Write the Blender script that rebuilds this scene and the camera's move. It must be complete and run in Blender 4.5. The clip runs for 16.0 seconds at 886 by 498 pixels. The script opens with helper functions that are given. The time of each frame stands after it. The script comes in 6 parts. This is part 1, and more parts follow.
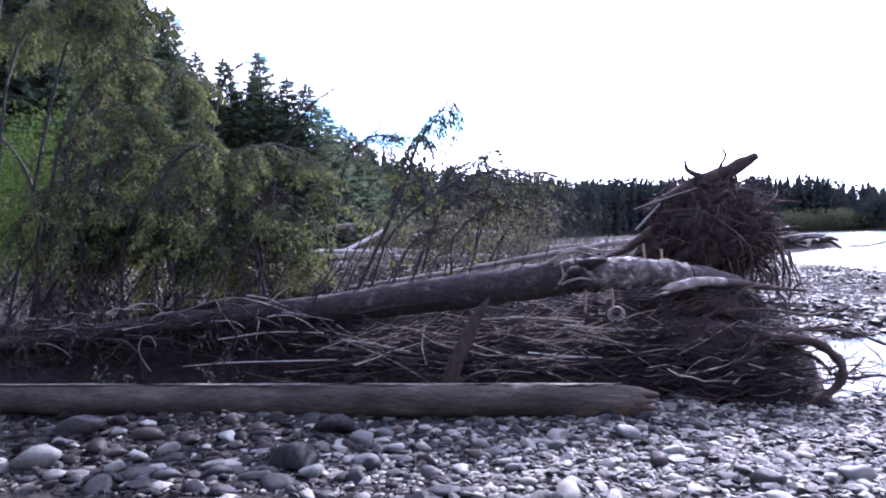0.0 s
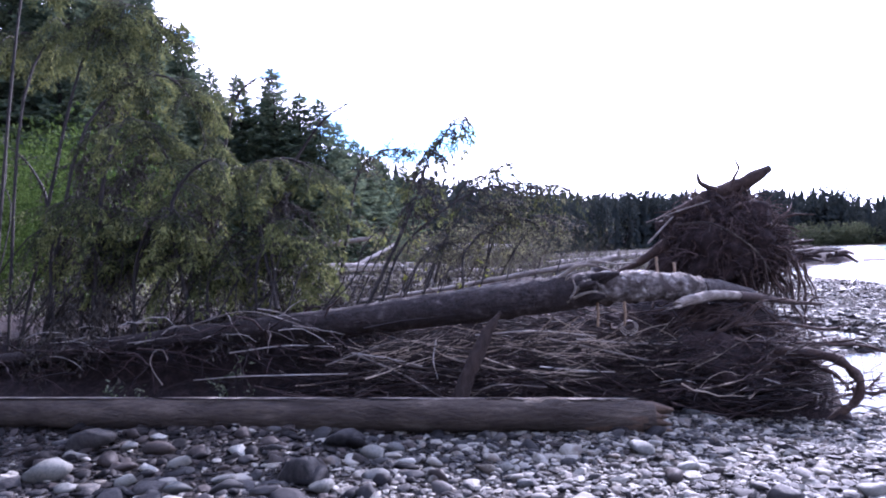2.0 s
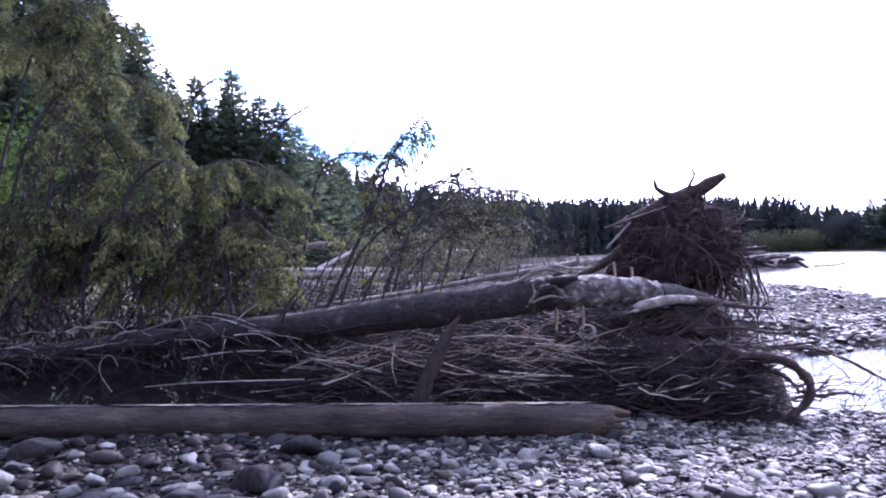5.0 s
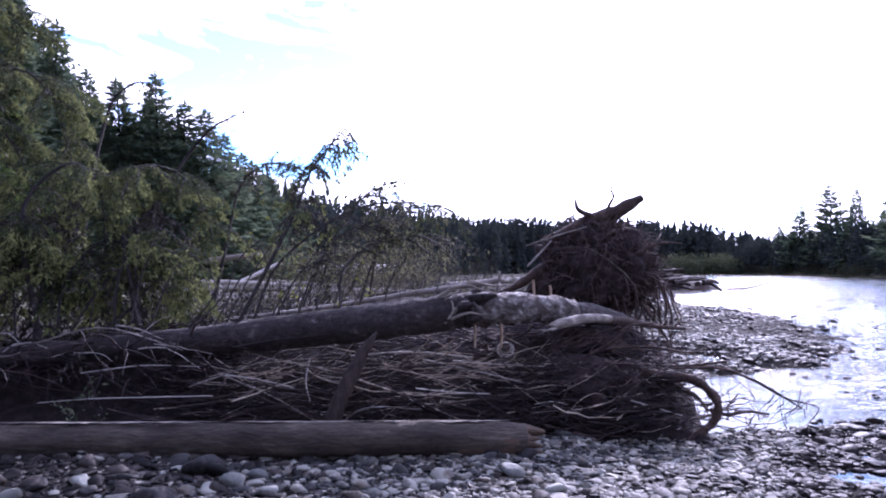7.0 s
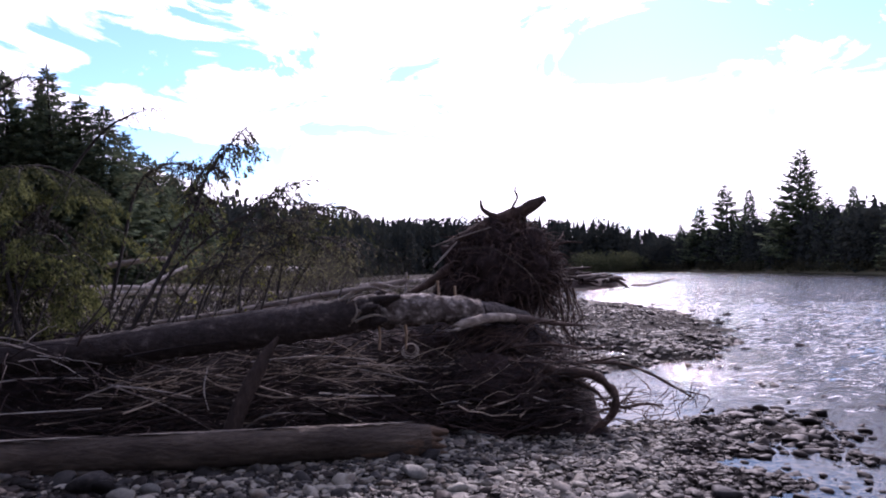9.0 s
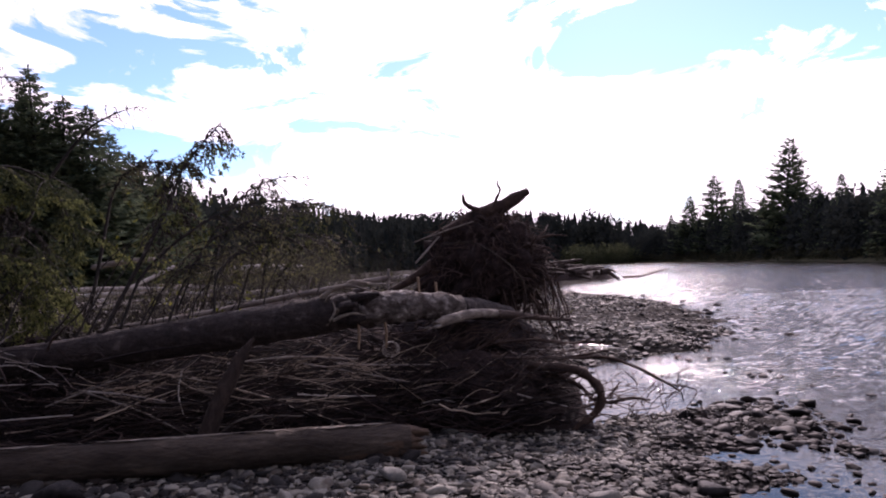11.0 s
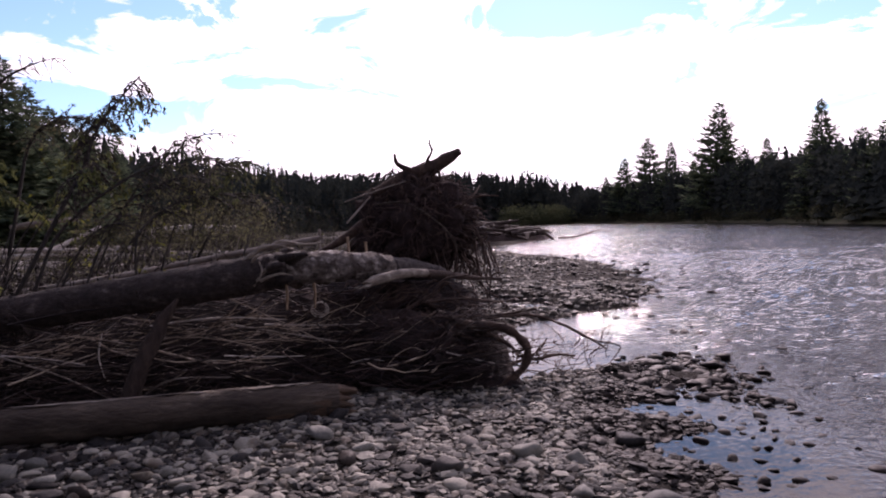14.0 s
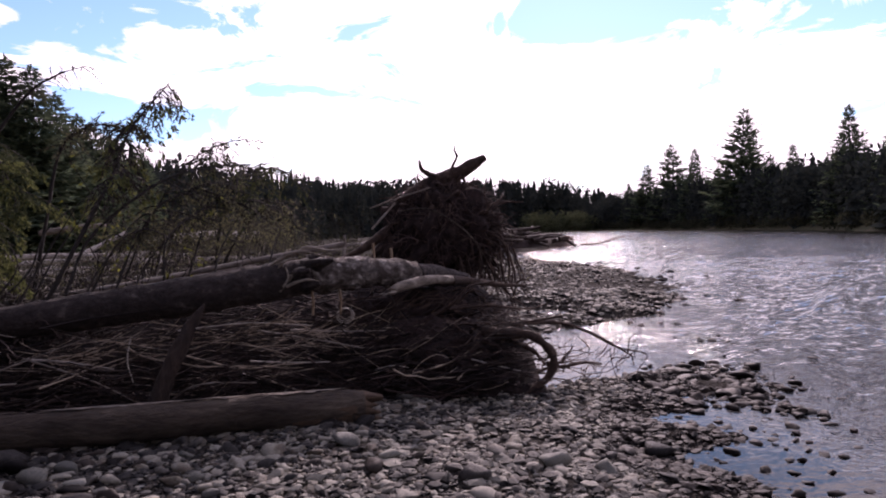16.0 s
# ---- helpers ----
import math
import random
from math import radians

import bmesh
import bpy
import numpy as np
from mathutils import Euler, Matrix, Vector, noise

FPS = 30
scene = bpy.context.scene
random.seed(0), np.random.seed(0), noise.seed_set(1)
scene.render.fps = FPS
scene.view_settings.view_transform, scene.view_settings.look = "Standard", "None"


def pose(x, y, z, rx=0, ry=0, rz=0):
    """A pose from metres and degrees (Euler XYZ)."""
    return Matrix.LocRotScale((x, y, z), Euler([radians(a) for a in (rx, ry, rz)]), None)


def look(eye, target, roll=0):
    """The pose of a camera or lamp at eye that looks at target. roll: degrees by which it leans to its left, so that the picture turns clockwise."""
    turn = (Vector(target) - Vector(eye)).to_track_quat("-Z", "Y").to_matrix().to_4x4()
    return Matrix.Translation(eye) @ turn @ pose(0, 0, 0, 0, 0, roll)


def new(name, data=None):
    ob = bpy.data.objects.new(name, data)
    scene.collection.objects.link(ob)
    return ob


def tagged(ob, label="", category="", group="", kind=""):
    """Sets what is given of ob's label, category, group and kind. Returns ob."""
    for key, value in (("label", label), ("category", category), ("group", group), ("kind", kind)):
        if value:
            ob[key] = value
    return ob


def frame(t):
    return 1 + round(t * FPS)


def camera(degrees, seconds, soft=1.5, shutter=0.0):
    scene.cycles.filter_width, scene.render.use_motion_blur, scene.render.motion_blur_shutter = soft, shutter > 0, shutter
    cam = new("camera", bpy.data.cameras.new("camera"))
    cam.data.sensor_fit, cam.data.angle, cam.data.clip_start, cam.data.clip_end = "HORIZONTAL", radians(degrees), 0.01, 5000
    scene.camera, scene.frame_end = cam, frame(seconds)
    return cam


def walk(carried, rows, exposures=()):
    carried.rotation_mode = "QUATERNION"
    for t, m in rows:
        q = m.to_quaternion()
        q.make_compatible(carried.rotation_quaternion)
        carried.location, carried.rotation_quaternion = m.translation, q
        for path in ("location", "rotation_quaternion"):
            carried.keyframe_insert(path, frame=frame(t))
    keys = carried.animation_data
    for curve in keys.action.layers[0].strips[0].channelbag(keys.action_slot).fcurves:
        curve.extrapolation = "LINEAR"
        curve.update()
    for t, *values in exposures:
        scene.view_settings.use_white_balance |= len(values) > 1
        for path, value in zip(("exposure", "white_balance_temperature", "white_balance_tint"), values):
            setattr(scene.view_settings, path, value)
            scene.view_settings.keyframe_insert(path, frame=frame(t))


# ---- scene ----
cam = camera(64.2, 16.0, soft=2.0)
PATH = [
    (0.0, pose(-0.109, -0.164, 1.631, 88.81, 1.49, 7.88)),
    (0.5, pose(-0.106, -0.165, 1.635, 89.51, 1.68, 8.74)),
    (1.0, pose(-0.096, -0.159, 1.631, 89.42, 1.92, 8.37)),
    (1.5, pose(-0.096, -0.139, 1.620, 89.27, 2.02, 8.39)),
    (2.0, pose(-0.107, -0.146, 1.624, 89.98, 1.55, 8.83)),
    (2.5, pose(-0.111, -0.152, 1.632, 90.14, 1.70, 8.36)),
    (3.0, pose(-0.114, -0.144, 1.626, 90.48, 1.51, 7.78)),
    (3.2, pose(-0.107, -0.140, 1.624, 90.33, 1.40, 7.22)),
    (5.3, pose(-0.083, -0.076, 1.607, 90.33, 1.29, 5.00)),
    (5.5, pose(-0.056, -0.045, 1.600, 91.52, 1.32, 2.81)),
    (6.0, pose(-0.027, -0.017, 1.603, 91.29, 1.04, 1.37)),
    (6.5, pose(-0.014, -0.012, 1.601, 91.69, 0.71, 0.40)),
    (7.0, pose(0.000, 0.000, 1.600, 91.56, -0.00, 0.00)),
    (7.5, pose(0.022, -0.001, 1.606, 92.09, -0.04, -1.57)),
    (8.0, pose(0.065, 0.003, 1.605, 91.78, -0.28, -4.26)),
    (8.5, pose(0.115, 0.021, 1.611, 91.91, 0.24, -8.33)),
    (9.0, pose(0.118, 0.019, 1.607, 91.56, 0.85, -6.82)),
    (9.2, pose(0.127, 0.030, 1.609, 91.51, 1.26, -6.62)),
    (11.3, pose(0.283, 0.163, 1.612, 90.92, 2.22, -7.88)),
    (11.5, pose(0.298, 0.164, 1.611, 90.43, 2.23, -9.10)),
    (12.0, pose(0.315, 0.164, 1.609, 90.46, 1.90, -10.81)),
    (12.5, pose(0.314, 0.163, 1.606, 89.61, 1.45, -11.92)),
    (13.0, pose(0.334, 0.154, 1.610, 88.60, 2.03, -12.19)),
    (13.5, pose(0.353, 0.147, 1.603, 88.50, 2.06, -13.10)),
    (14.0, pose(0.351, 0.139, 1.600, 87.80, 1.84, -12.37)),
    (14.5, pose(0.344, 0.140, 1.606, 88.55, 2.97, -11.12)),
    (15.0, pose(0.334, 0.151, 1.599, 88.05, 2.75, -10.64)),
    (15.5, pose(0.322, 0.163, 1.598, 87.96, 2.81, -10.95)),
    (16.0, pose(0.311, 0.172, 1.600, 88.38, 1.71, -10.66)),
]
EXPOSURE = [(0.0, 1.43, 5250, 35), (5.5, 1.38, 5200, 41), (6.5, 1.22, 5250, 41), (7.5, 0.77, 5300, 36), (9.0, 0.05, 5950, 39), (12.0, -0.32, 6550, 41), (16.0, -0.34, 6600, 41)]
walk(cam, PATH, EXPOSURE)

# ---------------------------------------------------------------- world and sun
SUN_AZ, SUN_EL = radians(21), radians(31.5)
world = bpy.data.worlds.new("sky")
scene.world = world
world.use_nodes = True
wn, wl = world.node_tree.nodes, world.node_tree.links
wn.clear()
w_out = wn.new("ShaderNodeOutputWorld")
w_bg = wn.new("ShaderNodeBackground")
w_sky = wn.new("ShaderNodeTexSky")
w_sky.sky_type, w_sky.sun_disc = "NISHITA", False
w_sky.sun_elevation, w_sky.sun_rotation = SUN_EL, SUN_AZ
w_bg.inputs["Strength"].default_value = 0.06
w_sky.dust_density, w_sky.ozone_density = 0.12, 2.5
w_co = wn.new("ShaderNodeTexCoord")
w_map = wn.new("ShaderNodeMapping")
w_map.inputs["Scale"].default_value = (1.0, 1.0, 2.6)
w_map.inputs["Location"].default_value = (0.35, 0.1, 0.0)
w_noise = wn.new("ShaderNodeTexNoise")
w_noise.inputs["Scale"].default_value = 5.5
w_noise.inputs["Detail"].default_value = 7.0
w_noise.inputs["Roughness"].default_value = 0.6
w_noise.inputs["Distortion"].default_value = 0.9
w_ramp = wn.new("ShaderNodeValToRGB")
w_ramp.color_ramp.elements[0].position = 0.37
w_ramp.color_ramp.elements[1].position = 0.56
w_mix = wn.new("ShaderNodeMix")
w_mix.data_type = "RGBA"
# thin cloud glows towards the sun and is dull on the far side of the sky
w_dot = wn.new("ShaderNodeVectorMath")
w_dot.operation = "DOT_PRODUCT"
w_dot.inputs[1].default_value = (math.sin(SUN_AZ) * math.cos(SUN_EL), math.cos(SUN_AZ) * math.cos(SUN_EL), math.sin(SUN_EL))
w_pos, w_pow, w_mad = (wn.new("ShaderNodeMath") for _ in range(3))
w_pos.operation, w_pow.operation, w_mad.operation = "MULTIPLY_ADD", "POWER", "MULTIPLY_ADD"
w_pos.inputs[1].default_value, w_pos.inputs[2].default_value, w_pow.inputs[1].default_value = 0.5, 0.5, 3.3
w_mad.inputs[1].default_value, w_mad.inputs[2].default_value = 38.0, 8.6
w_comb = wn.new("ShaderNodeCombineColor")
wl.new(w_co.outputs["Generated"], w_dot.inputs[0])
wl.new(w_dot.outputs["Value"], w_pos.inputs[0])
wl.new(w_pos.outputs[0], w_pow.inputs[0])
wl.new(w_pow.outputs[0], w_mad.inputs[0])
for ch in ("Red", "Green", "Blue"):
    wl.new(w_mad.outputs[0], w_comb.inputs[ch])
wl.new(w_comb.outputs["Color"], w_mix.inputs["B"])
wl.new(w_co.outputs["Generated"], w_map.inputs["Vector"])
wl.new(w_map.outputs["Vector"], w_noise.inputs["Vector"])
# cloud lies thick towards the horizon and opens overhead
w_sep = wn.new("ShaderNodeSeparateXYZ")
w_thin = wn.new("ShaderNodeMath")
w_thin.operation = "MULTIPLY_ADD"
w_thin.inputs[1].default_value = -0.34
wl.new(w_co.outputs["Generated"], w_sep.inputs["Vector"])
wl.new(w_sep.outputs["Z"], w_thin.inputs[0])
w_sum = wn.new("ShaderNodeMath")
w_sum.operation = "ADD"
w_sum.inputs[1].default_value = 0.24
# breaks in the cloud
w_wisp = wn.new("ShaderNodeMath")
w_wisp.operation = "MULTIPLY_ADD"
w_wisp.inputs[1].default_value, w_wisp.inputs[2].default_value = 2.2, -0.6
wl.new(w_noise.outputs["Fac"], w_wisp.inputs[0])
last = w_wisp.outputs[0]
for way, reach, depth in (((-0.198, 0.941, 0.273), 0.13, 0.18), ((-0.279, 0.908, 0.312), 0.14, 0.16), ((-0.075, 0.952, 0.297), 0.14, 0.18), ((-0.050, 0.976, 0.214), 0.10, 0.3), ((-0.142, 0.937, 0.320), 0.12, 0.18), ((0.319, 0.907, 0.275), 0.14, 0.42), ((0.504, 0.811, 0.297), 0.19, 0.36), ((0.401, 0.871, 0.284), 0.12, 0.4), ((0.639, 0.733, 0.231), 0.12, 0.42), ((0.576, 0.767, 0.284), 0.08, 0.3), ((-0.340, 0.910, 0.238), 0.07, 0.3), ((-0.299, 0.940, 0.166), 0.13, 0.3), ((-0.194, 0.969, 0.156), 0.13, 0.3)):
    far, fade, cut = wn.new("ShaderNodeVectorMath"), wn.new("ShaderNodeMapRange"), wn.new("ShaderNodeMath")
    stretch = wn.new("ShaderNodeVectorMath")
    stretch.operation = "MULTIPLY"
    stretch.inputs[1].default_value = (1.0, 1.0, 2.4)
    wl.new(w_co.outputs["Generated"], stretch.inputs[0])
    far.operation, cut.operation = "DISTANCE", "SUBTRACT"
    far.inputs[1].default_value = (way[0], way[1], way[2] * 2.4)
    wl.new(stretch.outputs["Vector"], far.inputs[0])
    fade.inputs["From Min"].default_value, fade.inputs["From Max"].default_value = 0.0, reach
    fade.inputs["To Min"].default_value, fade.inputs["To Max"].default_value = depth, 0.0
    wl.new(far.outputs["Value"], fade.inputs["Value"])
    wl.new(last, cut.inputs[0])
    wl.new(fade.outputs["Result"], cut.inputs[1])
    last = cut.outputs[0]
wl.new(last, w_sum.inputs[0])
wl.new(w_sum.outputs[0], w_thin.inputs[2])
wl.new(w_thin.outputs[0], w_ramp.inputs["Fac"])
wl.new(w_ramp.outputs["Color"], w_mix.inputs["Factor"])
w_lift = wn.new("ShaderNodeVectorMath")
w_lift.operation = "SCALE"
w_lift.inputs["Scale"].default_value = 3.4
wl.new(w_sky.outputs["Color"], w_lift.inputs[0])
w_blue = wn.new("ShaderNodeVectorMath")
w_blue.operation = "MULTIPLY"
w_blue.inputs[1].default_value = (0.85, 1.06, 1.1)
wl.new(w_lift.outputs["Vector"], w_blue.inputs[0])
wl.new(w_blue.outputs["Vector"], w_mix.inputs["A"])
wl.new(w_mix.outputs["Result"], w_bg.inputs["Color"])
wl.new(w_bg.outputs["Background"], w_out.inputs["Surface"])

sun_data = bpy.data.lights.new("sun", "SUN")
sun_data.energy, sun_data.angle, sun_data.color = 5.0, radians(0.6), (1.0, 0.94, 0.85)
sun = new("sun", sun_data)
SUN_DIR = Vector((math.sin(SUN_AZ) * math.cos(SUN_EL), math.cos(SUN_AZ) * math.cos(SUN_EL), math.sin(SUN_EL)))
sun.matrix_world = look(SUN_DIR * 60, (0, 0, 0))


# ---------------------------------------------------------------- materials
def surface(name, colours, scale=6.0, stretch=(1, 1, 1), rough=0.85, bump=0.4, fine=40.0, tone="", spread=0.25,
            spots=None, spot_scale=3.0, spot_cut=0.52, translucent=0.0, gloss=0.3, relief=0.02):
    """A weathered surface: colours over a broad noise, grain and relief over a fine one; tone varies it piece by piece."""
    m = bpy.data.materials.new(name)
    m.use_nodes = True
    n, l = m.node_tree.nodes, m.node_tree.links
    bsdf = n["Principled BSDF"]
    bsdf.inputs["Roughness"].default_value = rough
    bsdf.inputs["Specular IOR Level"].default_value = gloss
    co, mp = n.new("ShaderNodeTexCoord"), n.new("ShaderNodeMapping")
    mp.inputs["Scale"].default_value = stretch
    l.new(co.outputs["Object"], mp.inputs["Vector"])
    broad, grain = n.new("ShaderNodeTexNoise"), n.new("ShaderNodeTexNoise")
    broad.inputs["Scale"].default_value, broad.inputs["Detail"].default_value = scale, 6
    grain.inputs["Scale"].default_value, grain.inputs["Detail"].default_value = fine, 8
    for t in (broad, grain):
        t.inputs["Roughness"].default_value = 0.65
        l.new(mp.outputs["Vector"], t.inputs["Vector"])
    ramp = n.new("ShaderNodeValToRGB")
    els = ramp.color_ramp.elements
    while len(els) < len(colours):
        els.new(0.5)
    for i, c in enumerate(colours):
        els[i].position = 0.3 + 0.4 * i / max(1, len(colours) - 1)
        els[i].color = (*c, 1)
    l.new(broad.outputs["Fac"], ramp.inputs["Fac"])
    if tone:
        pick = n.new("ShaderNodeObjectInfo" if tone == "object" else "ShaderNodeNewGeometry")
        value = pick.outputs["Random" if tone == "object" else "Random Per Island"]
        mixer = n.new("ShaderNodeMath")
        mixer.operation = "MULTIPLY_ADD"
        mixer.inputs[1].default_value = spread
        l.new(value, mixer.inputs[0])
        shift = n.new("ShaderNodeMath")
        shift.operation = "SUBTRACT"
        shift.inputs[1].default_value = spread / 2
        l.new(broad.outputs["Fac"], shift.inputs[0])
        l.new(shift.outputs[0], mixer.inputs[2])
        l.new(mixer.outputs[0], ramp.inputs["Fac"])
    col = ramp.outputs["Color"]
    shade = n.new("ShaderNodeMix")
    shade.data_type, shade.blend_type = "RGBA", "MULTIPLY"
    shade.inputs["Factor"].default_value = 0.7
    g_ramp = n.new("ShaderNodeValToRGB")
    g_ramp.color_ramp.elements[0].position, g_ramp.color_ramp.elements[1].position = 0.3, 0.62
    g_ramp.color_ramp.elements[0].color = (0.45, 0.45, 0.45, 1)
    l.new(grain.outputs["Fac"], g_ramp.inputs["Fac"])
    l.new(col, shade.inputs["A"])
    l.new(g_ramp.outputs["Color"], shade.inputs["B"])
    col = shade.outputs["Result"]
    if spots:
        sn, sr, sm = n.new("ShaderNodeTexNoise"), n.new("ShaderNodeValToRGB"), n.new("ShaderNodeMix")
        sn.inputs["Scale"].default_value, sn.inputs["Detail"].default_value = spot_scale, 5
        sr.color_ramp.elements[0].position, sr.color_ramp.elements[1].position = spot_cut, spot_cut + 0.06
        sm.data_type = "RGBA"
        sm.inputs["B"].default_value = (*spots, 1)
        l.new(co.outputs["Object"], sn.inputs["Vector"])
        l.new(sn.outputs["Fac"], sr.inputs["Fac"])
        l.new(sr.outputs["Color"], sm.inputs["Factor"])
        l.new(col, sm.inputs["A"])
        col = sm.outputs["Result"]
    l.new(col, bsdf.inputs["Base Color"])
    if bump:
        b = n.new("ShaderNodeBump")
        b.inputs["Strength"].default_value, b.inputs["Distance"].default_value = bump, relief
        l.new(grain.outputs["Fac"], b.inputs["Height"])
        l.new(b.outputs["Normal"], bsdf.inputs["Normal"])
    if translucent:
        tr, add = n.new("ShaderNodeBsdfTranslucent"), n.new("ShaderNodeMixShader")
        add.inputs["Fac"].default_value = translucent
        l.new(col, tr.inputs["Color"])
        l.new(bsdf.outputs["BSDF"], add.inputs[1])
        l.new(tr.outputs["BSDF"], add.inputs[2])
        l.new(add.outputs["Shader"], n["Material Output"].inputs["Surface"])
    return m


STONE_TONES = [(0.016, 0.0145, 0.014), (0.035, 0.033, 0.031), (0.066, 0.06, 0.052), (0.094, 0.086, 0.074), (0.09, 0.069, 0.052), (0.14, 0.125, 0.097), (0.23, 0.215, 0.18)]
M_STONE = surface("river_stone", STONE_TONES, 5, rough=0.75, bump=0.25, fine=26, tone="object", spread=1.0, relief=0.06)
M_STONES = surface("river_stones", STONE_TONES, 5, rough=0.75, bump=0.25, fine=60, tone="island", spread=1.0)
# wet stones; the same dark colours also dim the left of the bar
M_WET_SHADE = surface("wet_and_shade_stone", [(0.016, 0.015, 0.016), (0.032, 0.03, 0.03), (0.062, 0.057, 0.054)], 5, rough=0.55, bump=0.25, fine=26, relief=0.06, tone="object", spread=0.8, gloss=0.07)
M_WETS_SHADE = surface("wet_and_shade_stones", [(0.009, 0.008, 0.008), (0.02, 0.017, 0.016), (0.045, 0.037, 0.033)], 5, rough=0.55, bump=0.25, fine=60, tone="island", spread=0.9, gloss=0.07)
M_PALESTONE = surface("pale_stone", [(0.17, 0.165, 0.14), (0.24, 0.235, 0.2), (0.32, 0.31, 0.27)], 6, rough=0.7, bump=0.25, fine=24, relief=0.06, tone="object", spread=0.3)
M_GREYSTONE = surface("grey_stone", [(0.07, 0.071, 0.066), (0.105, 0.105, 0.095), (0.15, 0.145, 0.125)], 6, rough=0.7, bump=0.25, fine=24, relief=0.06, tone="object", spread=0.5)
M_GROUND = surface("gravel_ground", [(0.02, 0.018, 0.016), (0.046, 0.041, 0.036), (0.085, 0.076, 0.067)], 16, rough=1.0, bump=1.0, fine=22, gloss=0.05, relief=0.08)
M_BANK = surface("bank_soil", [(0.05, 0.06, 0.025), (0.09, 0.09, 0.05), (0.13, 0.11, 0.07)], 0.6, rough=1.0, bump=0.9, fine=9)
M_LOG = surface("weathered_log", [(0.023, 0.016, 0.012), (0.056, 0.042, 0.033), (0.082, 0.063, 0.049), (0.165, 0.134, 0.102)], 3.5, (0.5, 1.6, 1.6), bump=1.0, relief=0.05, fine=22)
M_LOG_END = surface("broken_wood", [(0.07, 0.045, 0.032), (0.15, 0.1, 0.068)], 8, (1, 4, 4), bump=0.8, fine=30)
M_TAN = surface("tan_wood", [(0.16, 0.1, 0.06), (0.27, 0.19, 0.125), (0.38, 0.29, 0.21)], 9, (2, 2, 0.6), bump=0.5, fine=30)
M_TRUNK = surface("grey_bark", [(0.015, 0.011, 0.0105), (0.027, 0.02, 0.019), (0.042, 0.032, 0.03), (0.105, 0.085, 0.08)], 11, (0.9, 1.2, 1.2), bump=1.0, relief=0.04, fine=18)
M_PALE = surface("pale_bark", [(0.035, 0.027, 0.024), (0.075, 0.06, 0.053), (0.19, 0.165, 0.15), (0.58, 0.54, 0.5)], 8, (0.8, 1.4, 1.4), bump=1.0, relief=0.04, fine=24,
                 spots=(0.05, 0.037, 0.032), spot_scale=9, spot_cut=0.52)
# peeled wood; the near log's painted sunlit rim uses it too
M_PEELED_RIM = surface("peeled_wood_and_rim", [(0.06, 0.046, 0.038), (0.2, 0.168, 0.14), (0.42, 0.375, 0.325)], 4, (1, 3, 3), bump=0.45, fine=28)
M_FARWOOD = surface("far_needles", [(0.03, 0.038, 0.038), (0.042, 0.05, 0.047), (0.055, 0.063, 0.052)], 0.3, bump=0, tone="island", spread=0.2, translucent=0.22, gloss=0.0)
M_DRIFT = surface("driftwood", [(0.18, 0.15, 0.13), (0.33, 0.29, 0.26), (0.48, 0.44, 0.40)], 3, (1, 3, 3), bump=0.6, fine=30, tone="object", spread=0.4)
M_STICK = surface("dry_stick", [(0.016, 0.011, 0.009), (0.026, 0.018, 0.015), (0.055, 0.04, 0.032), (0.42, 0.34, 0.265)], 5, bump=0.4, fine=40, tone="object", spread=0.5)
# sticks darkened to carry the shade between them
M_SHADE_STICKS = surface("shade_sticks", [(0.01, 0.005, 0.005), (0.018, 0.011, 0.01), (0.05, 0.031, 0.028)], 5, bump=0.4, fine=40, tone="island", spread=0.9)
M_SCRUB = surface("scrub_leaves", [(0.035, 0.038, 0.025), (0.055, 0.058, 0.037), (0.08, 0.08, 0.05)], 0.6, bump=0, tone="island", spread=0.5, translucent=0.3, gloss=0.03)
M_BEND = surface("bend_leaves", [(0.07, 0.082, 0.045), (0.1, 0.112, 0.06), (0.13, 0.14, 0.08)], 0.4, bump=0, tone="island", spread=0.3, translucent=0.3, gloss=0.02)
M_WEED = surface("weed_leaves", [(0.07, 0.085, 0.05), (0.12, 0.135, 0.08), (0.28, 0.3, 0.2)], 3, bump=0, tone="island", spread=0.5, translucent=0.5, gloss=0.05)
M_SPROUT = surface("sprout_leaves", [(0.10, 0.11, 0.02), (0.16, 0.17, 0.035), (0.24, 0.24, 0.06)], 3, bump=0, tone="island", spread=0.5, translucent=0.5, gloss=0.05)
M_ROOT = surface("root_bark", [(0.028, 0.017, 0.014), (0.06, 0.038, 0.03), (0.12, 0.08, 0.062)], 7, bump=1.0, fine=30)
M_SOIL = surface("root_soil", [(0.014, 0.009, 0.009), (0.03, 0.019, 0.018), (0.062, 0.04, 0.036)], 11, rough=1.0, bump=1.0, fine=25)
M_FIBRE = surface("root_fibre", [(0.022, 0.013, 0.012), (0.045, 0.027, 0.024), (0.10, 0.064, 0.056)], 7, bump=0.6, fine=30, tone="island", spread=0.7)
# near-black fill colour for the shade inside the pile and under the stem
M_SHADE_CORE = surface("shade_core_soil", [(0.01, 0.006, 0.006), (0.02, 0.0125, 0.012), (0.042, 0.028, 0.026)], 9, rough=1.0, bump=1.0, fine=35)
M_SNAG = surface("brown_snag", [(0.018, 0.011, 0.009), (0.036, 0.024, 0.02), (0.065, 0.045, 0.037)], 6, (3, 3, 0.8), bump=1.0, fine=20)
M_BARK = surface("dark_bark", [(0.012, 0.0095, 0.0085), (0.028, 0.022, 0.019)], 6, (2, 2, 0.6), bump=0.8, fine=24)
